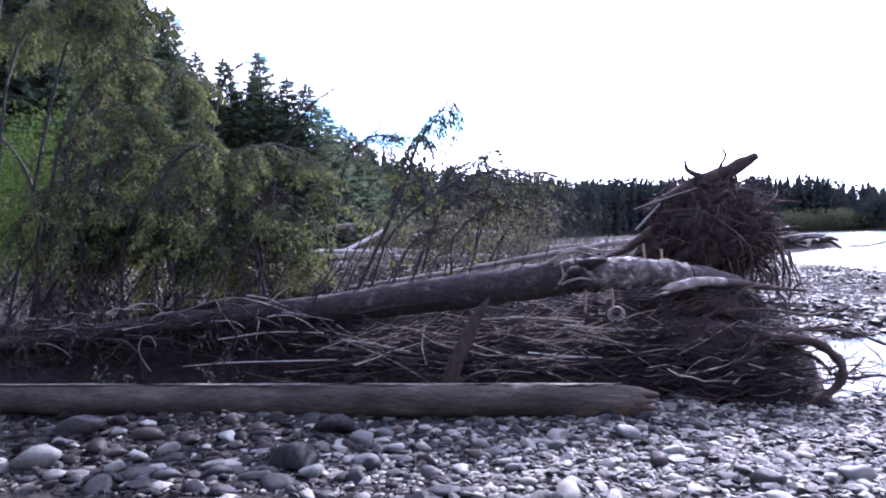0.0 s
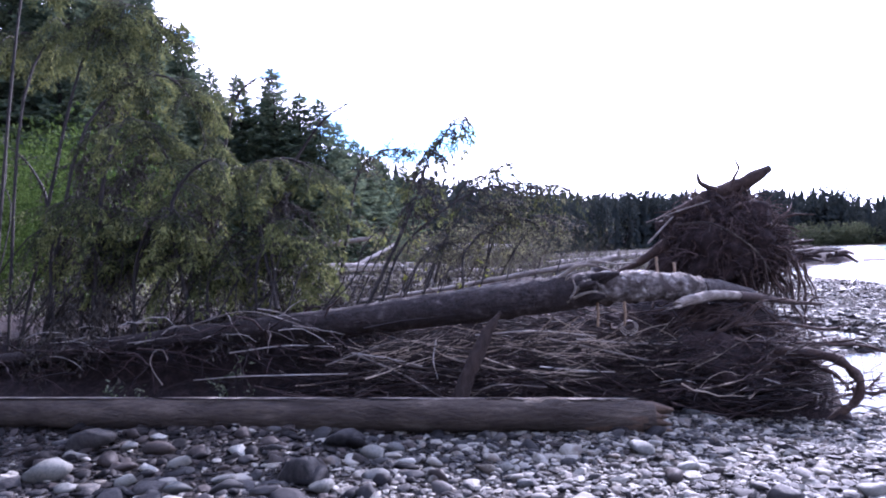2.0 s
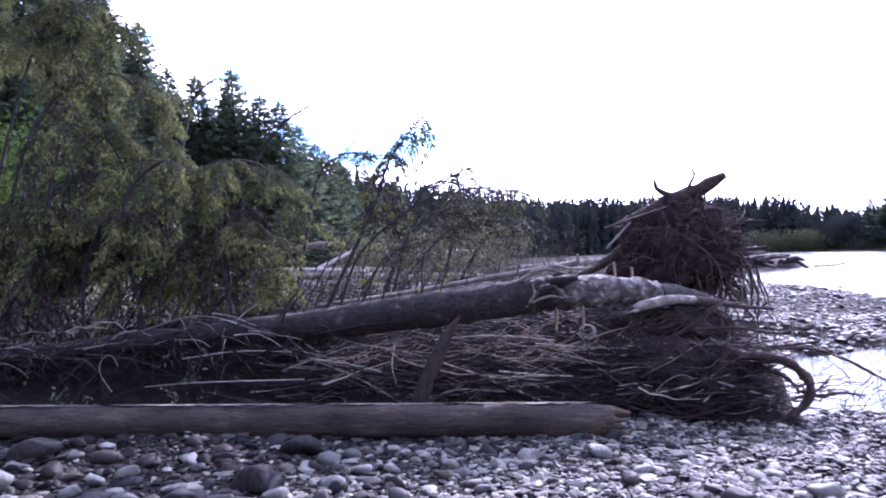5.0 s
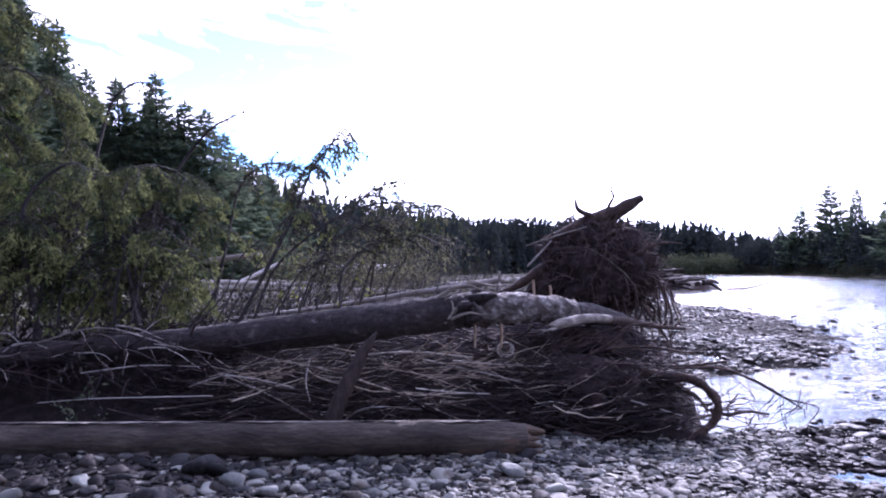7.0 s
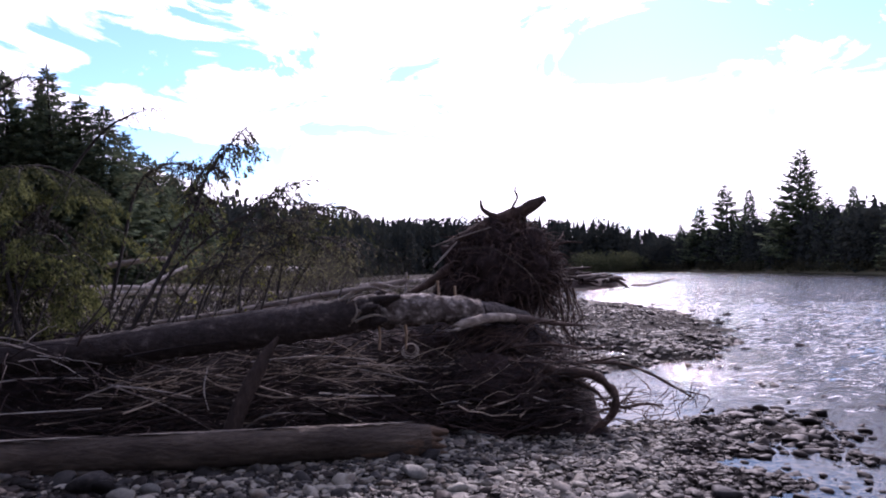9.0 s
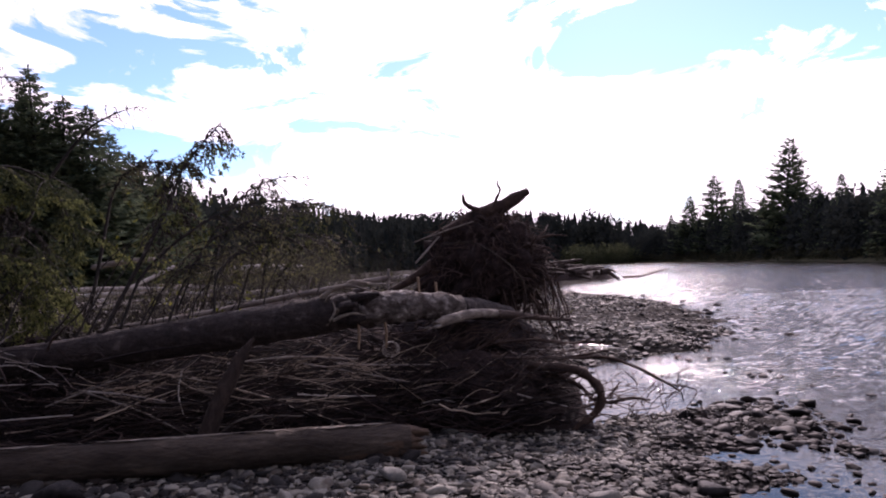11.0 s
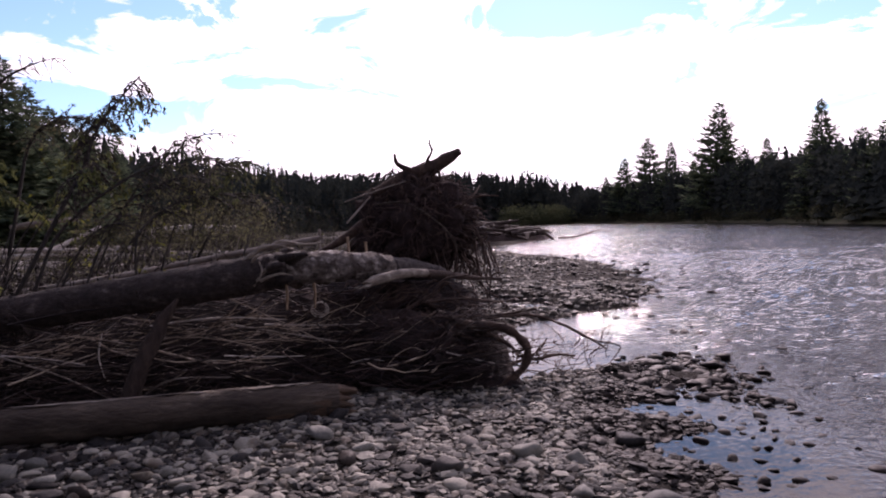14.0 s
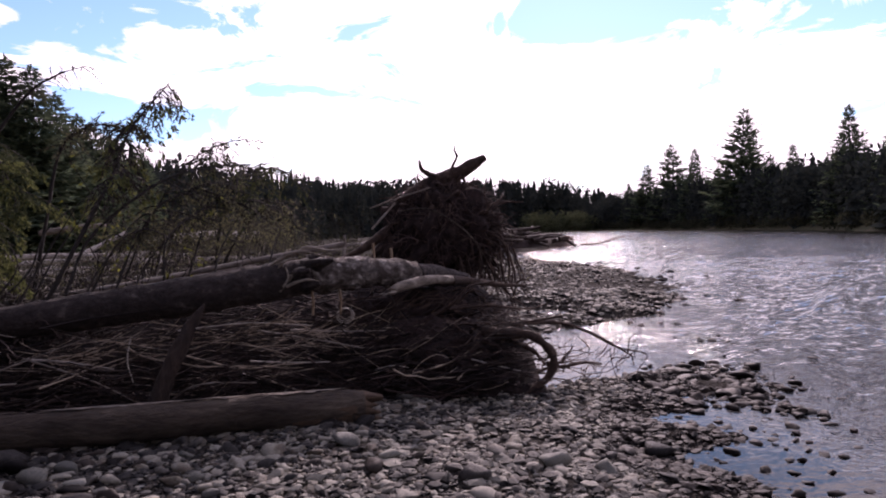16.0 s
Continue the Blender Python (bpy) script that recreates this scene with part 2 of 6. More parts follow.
M_NEEDLE = surface("spruce_needles", [(0.068, 0.096, 0.066), (0.11, 0.15, 0.095), (0.17, 0.205, 0.115)], 0.9, bump=0, tone="island", spread=0.4, translucent=0.42, gloss=0.03)
M_OLIVE = surface("drooping_needles", [(0.028, 0.034, 0.022), (0.055, 0.066, 0.034), (0.11, 0.12, 0.05)], 1.6, bump=0, tone="island", spread=0.35, translucent=0.32, gloss=0.04)
M_TIP = surface("young_needles", [(0.06, 0.072, 0.03), (0.13, 0.145, 0.054), (0.22, 0.228, 0.088)], 1.6, bump=0, tone="island", spread=0.3, translucent=0.4, gloss=0.04)
M_DEAD = surface("dry_needles", [(0.06, 0.056, 0.045), (0.092, 0.087, 0.063), (0.17, 0.165, 0.085)], 2, bump=0, tone="island", spread=0.6, translucent=0.36, gloss=0.04)
# dead needles, dark enough to pass for the shade among the boughs
M_DUFF_SHADE = surface("dead_duff_and_shade", [(0.02, 0.016, 0.013), (0.04, 0.033, 0.026), (0.07, 0.06, 0.045)], 2, bump=0, tone="island", spread=0.6)
M_LEAF = surface("willow_leaves", [(0.025, 0.045, 0.01), (0.045, 0.075, 0.016), (0.08, 0.115, 0.03)], 1.2, bump=0, tone="island", spread=0.5, translucent=0.4, gloss=0.05)


def water_material():
    m = bpy.data.materials.new("river_water")
    m.use_nodes = True
    n, l = m.node_tree.nodes, m.node_tree.links
    n.remove(n["Principled BSDF"])
    clear, shine, mix, fres = n.new("ShaderNodeBsdfTransparent"), n.new("ShaderNodeBsdfGlossy"), n.new("ShaderNodeMixShader"), n.new("ShaderNodeFresnel")
    clear.inputs["Color"].default_value = (0.10, 0.125, 0.14, 1)
    shine.inputs["Roughness"].default_value = 0.08
    fres.inputs["IOR"].default_value = 1.33
    co = n.new("ShaderNodeTexCoord")
    heights = []
    for scale, weight, stretch in ((3.4, 0.10, (0.8, 1.2, 1)), (7.0, 0.13, (0.8, 1.2, 1)), (16.0, 0.06, (0.8, 1.2, 1))):
        mp, nz = n.new("ShaderNodeMapping"), n.new("ShaderNodeTexNoise")
        mp.inputs["Scale"].default_value = stretch
        mp.inputs["Rotation"].default_value = (0, 0, 0.35)
        nz.inputs["Scale"].default_value, nz.inputs["Detail"].default_value, nz.inputs["Distortion"].default_value = scale, 2, 0.4
        l.new(co.outputs["Object"], mp.inputs["Vector"])
        l.new(mp.outputs["Vector"], nz.inputs["Vector"])
        mul = n.new("ShaderNodeMath")
        mul.operation = "MULTIPLY"
        mul.inputs[1].default_value = weight
        l.new(nz.outputs["Fac"], mul.inputs[0])
        heights.append(mul.outputs[0])
    total = heights[0]
    for h in heights[1:]:
        a = n.new("ShaderNodeMath")
        l.new(total, a.inputs[0])
        l.new(h, a.inputs[1])
        total = a.outputs[0]
    # the pool in the lee of the bar lies calm, the open current is rippled
    sep, ramp = n.new("ShaderNodeSeparateXYZ"), n.new("ShaderNodeMapRange")
    l.new(co.outputs["Object"], sep.inputs["Vector"])
    ramp.inputs["From Min"].default_value, ramp.inputs["From Max"].default_value = 3.8, 6.2
    ramp.inputs["To Min"].default_value, ramp.inputs["To Max"].default_value = 0.03, 0.36
    l.new(sep.outputs["X"], ramp.inputs["Value"])
    b = n.new("ShaderNodeBump")
    b.inputs["Strength"].default_value = 1.0
    l.new(ramp.outputs["Result"], b.inputs["Distance"])
    l.new(total, b.inputs["Height"])
    for node in (shine, fres):
        l.new(b.outputs["Normal"], node.inputs["Normal"])
    l.new(fres.outputs["Fac"], mix.inputs["Fac"])
    l.new(clear.outputs["BSDF"], mix.inputs[1])
    l.new(shine.outputs["BSDF"], mix.inputs[2])
    l.new(mix.outputs["Shader"], n["Material Output"].inputs["Surface"])
    return m


M_WATER = water_material()


# ---------------------------------------------------------------- mesh helpers
class Geo:
    """Vertices and faces of one mesh in the making."""

    def __init__(self):
        self.v, self.f, self.n = [], [], 0

    def add(self, verts, faces):
        verts = np.asarray(verts, float).reshape(-1, 3)
        faces = np.asarray(faces, int)
        self.v.append(verts)
        self.f.append(faces + self.n)
        self.n += len(verts)

    def tube(self, pts, radii, n=8, lump=0.0, rng=None, cap=True):
        """A round limb through pts with a radius at each of them."""
        pts = np.asarray(pts, float)
        k = len(pts)
        radii = np.broadcast_to(np.asarray(radii, float), (k,)) if np.ndim(radii) == 0 else np.asarray(radii, float)
        tan = np.gradient(pts, axis=0)
        tan /= np.linalg.norm(tan, axis=1)[:, None] + 1e-9
        side = np.cross(tan[0], (0, 0, 1) if abs(tan[0][2]) < 0.9 else (1, 0, 0))
        rings = []
        for i in range(k):
            side = side - tan[i] * side.dot(tan[i])
            side /= np.linalg.norm(side) + 1e-9
            up = np.cross(tan[i], side)
            a = np.arange(n) * 2 * math.pi / n
            r = radii[i] * (1 + (lump * rng.normal(size=n) if lump else 0))
            rings.append(pts[i] + (np.cos(a) * r)[:, None] * side + (np.sin(a) * r)[:, None] * up)
        v = np.concatenate(rings)
        idx = np.arange(k - 1)[:, None] * n + np.arange(n)
        nxt = np.arange(k - 1)[:, None] * n + (np.arange(n) + 1) % n
        self.add(v, np.stack([idx, nxt, nxt + n, idx + n], -1).reshape(-1, 4))
        if cap:
            for ring, tip in ((0, pts[0]), (k - 1, pts[-1])):
                base = np.arange(n) + ring * n
                v2 = np.concatenate([v[base], [tip]])
                f2 = [(i, (i + 1) % n, n, n) for i in range(n)]
                self.add(v2, np.array(f2))

    def blades(self, pos, way, length, width, rng):
        """Small pointed leaves or needle sprays: one diamond each at pos along way."""
        m = len(pos)
        way = way / (np.linalg.norm(way, axis=1)[:, None] + 1e-9)
        flat = np.cross(way, rng.normal(size=(m, 3)))
        flat /= np.linalg.norm(flat, axis=1)[:, None] + 1e-9
        length, width = np.broadcast_to(length, m)[:, None], np.broadcast_to(width, m)[:, None]
        mid = pos + way * length * 0.45
        v = np.stack([pos, mid - flat * width / 2, pos + way * length, mid + flat * width / 2], 1).reshape(-1, 3)
        self.add(v, np.arange(4 * m).reshape(m, 4))

    def mesh(self, name, smooth=True):
        me = bpy.data.meshes.new(name)
        v = np.concatenate(self.v)
        faces = []
        for f in self.f:
            for row in f.tolist():
                faces.append(row[:3] if len(row) == 4 and row[2] == row[3] else row)
        me.from_pydata(v.tolist(), [], faces)
        if smooth:
            me.polygons.foreach_set("use_smooth", np.ones(len(me.polygons), bool))
        me.update()
        return me


def part(name, geo, material, parent=None, label="", smooth=True):
    """One mesh object, under a thing or under a part."""
    me = geo if isinstance(geo, bpy.types.Mesh) else geo.mesh(name, smooth)
    if not me.materials:
        me.materials.append(material)
    ob = new(name, me)
    if parent:
        ob.parent = parent
    return tagged(ob, label=label)


def thing(name, at, label, category, group="", kind=""):
    ob = new(name)
    ob.location = at
    ob.empty_display_size = 0.1
    return tagged(ob, label, category, group, kind)


def bent(a, b, k, sag, rng, rough=0.0):
    """k points from a to b with a bow of sag metres upwards and some wander."""
    s = np.linspace(0, 1, k)[:, None]
    p = np.asarray(a, float) * (1 - s) + np.asarray(b, float) * s
    p[:, 2] += sag * 4 * s[:, 0] * (1 - s[:, 0])
    if rough:
        w = np.cumsum(rng.normal(size=(k, 3)), axis=0) * rough
        w -= w[0] + (w[-1] - w[0]) * s
        p += w
    return p


# ---------------------------------------------------------------- ground, river
WATER_Z = -0.22
SHORE_Y = [-40, 2, 4.0, 5.3, 6.4, 7.3, 7.9, 8.2, 9.0, 10.5, 11.4, 12.2, 13.2, 16, 20, 25, 32, 39, 41, 44.5, 46, 52, 65, 72, 95, 150, 185, 215, 260]
SHORE_X = [1.0, 2.5, 2.9, 3.2, 3.6, 4.2, 4.5, 2.8, 2.0, 2.3, 3.6, 5.0, 6.7, 8.8, 10.5, 11.9, 11.9, 11.4, 8, 8, 13, 18, 26, 20, 16, 30, 55, 66, 60]
BANK_Y = [-40, 0, 72, 90, 124, 165, 185, 215, 260]
BANK_X = [52, 56, 66, 73, 82, 87, 84, 74, 66]


def height(x, y):
    """The lie of the land: the gravel bar, the river bed, the far bank and the forest floor."""
    x, y = np.asarray(x, float), np.asarray(y, float)
    d = np.interp(y, SHORE_Y, SHORE_X) - x
    wob = 0.35 * np.sin(y * 2.1 + 0.7 * x) * np.clip(y / 20, 0.15, 1) + 0.2 * np.sin(y * 5.3 + x)
    d = d + wob
    z = np.where(d > 0, WATER_Z + 0.24 * (1 - np.exp(-np.maximum(d, 0) / 1.1)), WATER_Z - 0.55 * (1 - np.exp(np.minimum(d, 0) / 3.0)))
    spit = np.exp(-((x - 4.3) / 1.0) ** 2 - ((y - 7.25) / 0.6) ** 2)
    z = np.maximum(z, WATER_Z - 0.2 + 0.26 * spit)
    pool = (y - 7.12 - (x - 2.6) * 0.45) * np.clip((x - 1.4) / 0.5, 0, 1)
    pool = np.where(y < 9.5, pool, np.minimum(pool, (11.3 + 0.4 * (x - 3) - y) * np.clip((x - 1.4) / 0.5, 0, 1)))
    z = np.where((x > 1.4) & (x < 7), np.where(pool > 0, np.minimum(z, WATER_Z - 0.2 * np.tanh(pool * 2.5)), z), z)
    z = z + 0.03 * np.sin(1.7 * x + 0.4) * np.sin(1.3 * y) + 0.02 * np.sin(4.1 * x + y) * np.sin(3.7 * y)
    puddle = ((x - 5.1) / 0.6) ** 2 + ((y - 14.05) / 0.8) ** 2
    z = np.minimum(z, WATER_Z + 0.12 * (puddle - 1.0) + np.where(puddle > 2.5, 9.0, 0.0))
    far = x - np.interp(y, BANK_Y, BANK_X)
    z = np.where(far > -3, np.maximum(z, WATER_Z + 1.4 * np.tanh(far / 3)), z)
    left = np.clip((-x - 7 + np.clip(y - 60, 0, 200) * 0.1) / 15, 0, 1)
    z = z + 0.9 * left * left * (3 - 2 * left)
    return np.where(y > 200, z + np.clip((y - 200) / 20, 0, 1.0) * (WATER_Z + 1.2 - z), z)


def grid_axis(*spans):
    out = []
    for a, b, s in spans:
        out.append(np.arange(a, b, s))
    return np.concatenate(out + [[spans[-1][1]]])


gx = grid_axis((-2500, -300, 400), (-300, -60, 40), (-60, -12, 4), (-12, -7, 0.5), (-7, 14, 0.15), (14, 30, 0.8), (30, 60, 5), (60, 100, 1.5), (100, 300, 25), (300, 2500, 400))
gy = grid_axis((-2500, -200, 400), (-200, -20, 30), (-20, 3, 1.5), (3, 18, 0.15), (18, 50, 0.4), (50, 110, 1.5), (110, 300, 6), (300, 2500, 400))
XX, YY = np.meshgrid(gx, gy)
ZZ = height(XX, YY)
ground_geo = Geo()
nx, ny = len(gx), len(gy)
i0 = (np.arange(ny - 1)[:, None] * nx + np.arange(nx - 1)).ravel()
ground_geo.add(np.stack([XX, YY, ZZ], -1), np.stack([i0, i0 + 1, i0 + nx + 1, i0 + nx], 1))
ground = part("ground", ground_geo, M_GROUND)
ground.data.materials.append(M_BANK)
cx, cy = (XX[:-1, :-1] + XX[1:, 1:]).ravel() / 2, (YY[:-1, :-1] + YY[1:, 1:]).ravel() / 2
soil = (cx < -9 - np.clip(cy - 20, -5, 60) * 0.05) | (cx > np.interp(cy, BANK_Y, BANK_X) - 1) | (cy > 200)
ground.data.polygons.foreach_set("material_index", soil.astype(np.int32))
tagged(ground, "grey cobble gravel bar sloping into the river", "ground", kind="structure")

def swell(x, y):
    """Short river waves: crests of many lengths and headings; calm in the lee pool and along the shore."""
    g = np.random.default_rng(77)
    z = np.zeros_like(x)
    for _ in range(44):
        wave = math.exp(g.uniform(math.log(0.22), math.log(0.7)))
        a = g.normal(1.42, 0.8)
        k = 2 * math.pi / wave
        z += 0.0052 * wave * np.sin(k * (x * math.cos(a) + y * math.sin(a)) + g.uniform(0, 6.28) + 1.3 * np.sin(0.37 * x + 0.23 * y + g.uniform(0, 6)))
    off = x - np.interp(y, SHORE_Y, SHORE_X)
    calm = np.maximum(np.clip((off - 0.5) / 3.0, 0.0, 1.0), np.clip((y - 11) / 4.0, 0, 1) * np.clip(off / 1.0, 0.0, 0.75)) * np.clip((x - 3.6) / 2.6, 0.03, 1.0)
    return z * calm * np.interp(y, [12, 45], [1.0, 0.8])


water_geo = Geo()
ws = np.linspace(-0.1, 1.3, 400)
wy = np.concatenate([np.arange(3.2, 12, 0.06), np.arange(12, 30, 0.1), np.arange(30, 70, 0.25), np.arange(70, 215, 1.0)])
SS, WY = np.meshgrid(ws, wy)
WX = SS * WY
fade = np.clip((1.3 - SS) / 0.1, 0, 1)
WZ = WATER_Z + swell(WX, WY) * fade
i0 = (np.arange(len(wy) - 1)[:, None] * 400 + np.arange(399)).ravel()
water_geo.add(np.stack([WX, WY, WZ], -1), np.stack([i0, i0 + 1, i0 + 401, i0 + 400], 1))
y1 = float(wy[-1])
water_geo.add([(1.3 * 3.2, 3.2, WATER_Z), (1.3 * y1, y1, WATER_Z), (500, y1, WATER_Z), (500, 3.2, WATER_Z)], [(0, 3, 2, 1)])
water_geo.add([(-30, -200, WATER_Z), (500, -200, WATER_Z), (500, 3.2, WATER_Z), (-30, 3.2, WATER_Z)], [(0, 1, 2, 3)])
water = part("water", water_geo, M_WATER)
tagged(water, "rippled grey-blue river glinting against the sun", "river", kind="structure")


# ---------------------------------------------------------------- stones
def ico(level):
    bm = bmesh.new()
    bmesh.ops.create_icosphere(bm, subdivisions=level, radius=1.0)
    bm.verts.ensure_lookup_table()
    v = np.array([p.co[:] for p in bm.verts])
    f = np.array([[p.index for p in q.verts] for q in bm.faces])
    bm.free()
    return v, f


ICO2, ICO1 = ico(2), ico(1)


def stone_shapes(count, base, rng, rough):
    """Water-worn cobbles: a ball pressed flat and cut by a few broad planes."""
    shapes = []
    for _ in range(count):
        v = base[0].copy()
        for _ in range(12):
            d = rng.normal(size=3)
            d /= np.linalg.norm(d)
            cut = rng.uniform(0.36, 0.86)
            over = v @ d - cut
            v -= np.where(over > 0, over, 0)[:, None] * d * 0.95
        v *= 1 + rough * rng.normal(size=(len(v), 1))
        v *= (1.0, rng.uniform(0.55, 0.95), rng.uniform(0.26, 0.52))
        shapes.append(v)
    return shapes


def scatter(rng, x0, x1, y0, y1, per_m2):
    n = int((x1 - x0) * (y1 - y0) * per_m2)
    x, y = rng.uniform(x0, x1, n), rng.uniform(y0, y1, n)
    return x, y


def stones_joined(name, label, x, y, size, base, rng, material=None, level=None, smooth=True, dark=None, damp=0.09):
    shapes = stone_shapes(14, base, rng, 0.03)
    geo = Geo()
    z = height(x, y) if level is None else np.full(len(x), level)
    nv = len(base[0])
    allv = np.empty((len(x), nv, 3))
    for i in range(len(x)):
        a, tilt = rng.uniform(0, 6.283), rng.normal(0, 0.25)
        v = shapes[i % 14] * size[i]
        v = np.stack([v[:, 0], v[:, 1] * math.cos(tilt) - v[:, 2] * math.sin(tilt), v[:, 1] * math.sin(tilt) + v[:, 2] * math.cos(tilt)], 1)
        ca, sa = math.cos(a), math.sin(a)
        allv[i] = np.stack([v[:, 0] * ca - v[:, 1] * sa + x[i], v[:, 0] * sa + v[:, 1] * ca + y[i], v[:, 2] + z[i] + size[i] * 0.12], 1)
    f = (base[1][None] + np.arange(len(x))[:, None, None] * nv).reshape(-1, 3)
    geo.add(allv, np.concatenate([f, f[:, 2:]], 1))
    ob = part(name, geo, material or M_STONES, smooth=smooth)
    if material is None:                     # wet dark stones at the water line, plus a share set by dark
        ob.data.materials.append(M_WETS_SHADE)
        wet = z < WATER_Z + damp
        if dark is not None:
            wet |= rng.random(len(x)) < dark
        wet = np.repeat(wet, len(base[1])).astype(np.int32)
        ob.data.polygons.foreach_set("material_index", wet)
    return tagged(ob, label, "stones", kind="stuff")


SHAPES = {}


def placed_stone(x, y, r, rng, turn=None, squash=1.0, sink=0.12, material=None):
    """One cobble, a piece of the gravel bar."""
    material = material or M_STONE
    if material.name not in SHAPES:
        SHAPES[material.name] = []
        for v in stone_shapes(16, ICO2, np.random.default_rng(9), 0.02):
            g = Geo()
            g.add(v, np.concatenate([ICO2[1], ICO2[1][:, 2:]], 1))
            me = g.mesh("stone")
            me.materials.append(material)
            SHAPES[material.name].append(me)
    ob = new("stone", SHAPES[material.name][int(rng.integers(16))])
    ob.parent = ground
    ob.location = (x, y, float(height(x, y)) + r * sink)
    ob.scale = (r, r, r * squash)
    ob.rotation_euler = (rng.normal(0, 0.2), rng.normal(0, 0.2), rng.uniform(0, 6.28) if turn is None else turn)
    return ob


rng = np.random.default_rng(5)
# pebbles everywhere, cobbles thicker to the left
xs, ys = scatter(rng, -6.5, 4.4, 4.0, 8.4, 640)
keep = (height(xs, ys) > WATER_Z - 0.05) & (np.abs(xs - 0.2) < ys * 1.0) & ((ys < 6.9) | (xs > 2.2))
xs, ys = xs[keep], ys[keep]
sz = np.interp(xs, [-5, -1.5, 0.5, 4], [0.028, 0.032, 0.041, 0.044]) * np.exp(rng.normal(0, 0.38, len(xs)))
# more dark pebbles to the left: the dimness there is put into colour
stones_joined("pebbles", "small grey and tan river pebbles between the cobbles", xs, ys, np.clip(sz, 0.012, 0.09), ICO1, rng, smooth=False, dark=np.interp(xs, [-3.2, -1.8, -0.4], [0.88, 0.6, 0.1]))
xs, ys = scatter(rng, -6.5, 4.2, 4.0, 7.6, 75)
odds = np.interp(xs, [-6, -2, 0.5, 2, 4], [1.0, 1.0, 0.85, 0.8, 0.8])
keep = (height(xs, ys) > WATER_Z - 0.05) & (np.abs(xs - 0.2) < ys * 1.0) & (rng.random(len(xs)) < odds) & ((ys < 6.9) | (xs > 2.2))
xs, ys = xs[keep], ys[keep]
sz = np.clip(np.interp(xs, [-5, -1.5, 1, 4], [0.072, 0.068, 0.048, 0.046]) * np.exp(rng.normal(0, 0.42, len(xs))), 0.03, 0.19)
near = np.argsort(ys)
for i in near[:300]:
    if 5.72 < ys[i] < 6.1 and xs[i] < 0.9:      # low stones only at the foot of the log
        sz[i] = min(sz[i], 0.05)
    # dark colour is picked more often leftwards, in place of shade
    placed_stone(xs[i], ys[i], sz[i], rng, squash=float(np.interp(xs[i], [-1.5, 0.5], [1.0, 0.72])), material=M_WET_SHADE if rng.random() < np.interp(xs[i], [-3, -0.5], [0.8, 0.15]) else None)
rest = near[300:]
# cobbles too carry the left side's shade in their colour
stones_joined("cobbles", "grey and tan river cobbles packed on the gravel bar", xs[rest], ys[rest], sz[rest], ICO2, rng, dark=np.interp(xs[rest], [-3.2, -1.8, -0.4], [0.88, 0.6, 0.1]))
# boulders and pale cobbles that stand out of the shingle
MARKS = [(-1.89, 4.59, 0.179, 1.7, "d"), (-3.97, 5.22, 0.246, 1.0, "d"), (-3.11, 4.66, 0.104, 1.6, "p"), (-3.61, 5.25, 0.096, 1.4, "g"), (-3.51, 5.52, 0.109, 1.1, "p"), (-2.93, 4.81, 0.105, 1.3, "g"), (-3.80, 4.48, 0.207, 1.1, "g"), (-3.47, 4.31, 0.103, 1.4, "g"), (-3.13, 4.44, 0.092, 1.3, "p"), (-2.68, 4.36, 0.105, 1.5, "g"), (-2.46, 4.55, 0.115, 1.1, "g"), (-2.59, 5.14, 0.107, 1.1, "p"), (-2.02, 4.30, 0.131, 1.4, "d"), (-1.67, 4.36, 0.113, 1.4, "g"), (-1.36, 4.58, 0.099, 1.6, "g"), (-1.87, 5.56, 0.198, 1.0, "d"), (-1.68, 5.09, 0.082, 1.2, "p"), (-1.53, 5.19, 0.129, 1.2, "g"), (-1.24, 5.07, 0.089, 1.3, "p"), (-1.41, 5.42, 0.095, 1.2, "g"), (0.51, 5.38, 0.111, 1.7, "g"), (-0.61, 5.49, 0.071, 1.5, "g"), (-0.48, 4.95, 0.073, 1.4, "g"), (-0.33, 4.62, 0.069, 1.3, "g"), (1.31, 4.61, 0.117, 1.4, "d"), (1.19, 4.74, 0.068, 1.6, "d"), (1.90, 4.80, 0.161, 0.9, "g"), (0.81, 5.11, 0.107, 0.7, "p"), (0.67, 5.83, 0.110, 1.2, "d"), (1.14, 6.67, 0.103, 1.4, "g"), (1.29, 6.53, 0.090, 1.0, "g"), (2.26, 4.68, 0.099, 1.2, "g"), (2.40, 3.82, 0.151, 0.9, "g"), (2.76, 3.78, 0.074, 1.2, "d"), (2.03, 4.09, 0.080, 1.2, "g"), (2.91, 5.20, 0.160, 0.9, "d")]
for x, y, r, q, kind in MARKS:
    placed_stone(x, y, r * 1.1, rng, turn=rng.normal(0, 0.3), squash=q, sink=0.25, material={"d": M_WET_SHADE, "p": M_PALESTONE, "g": M_GREYSTONE}[kind])
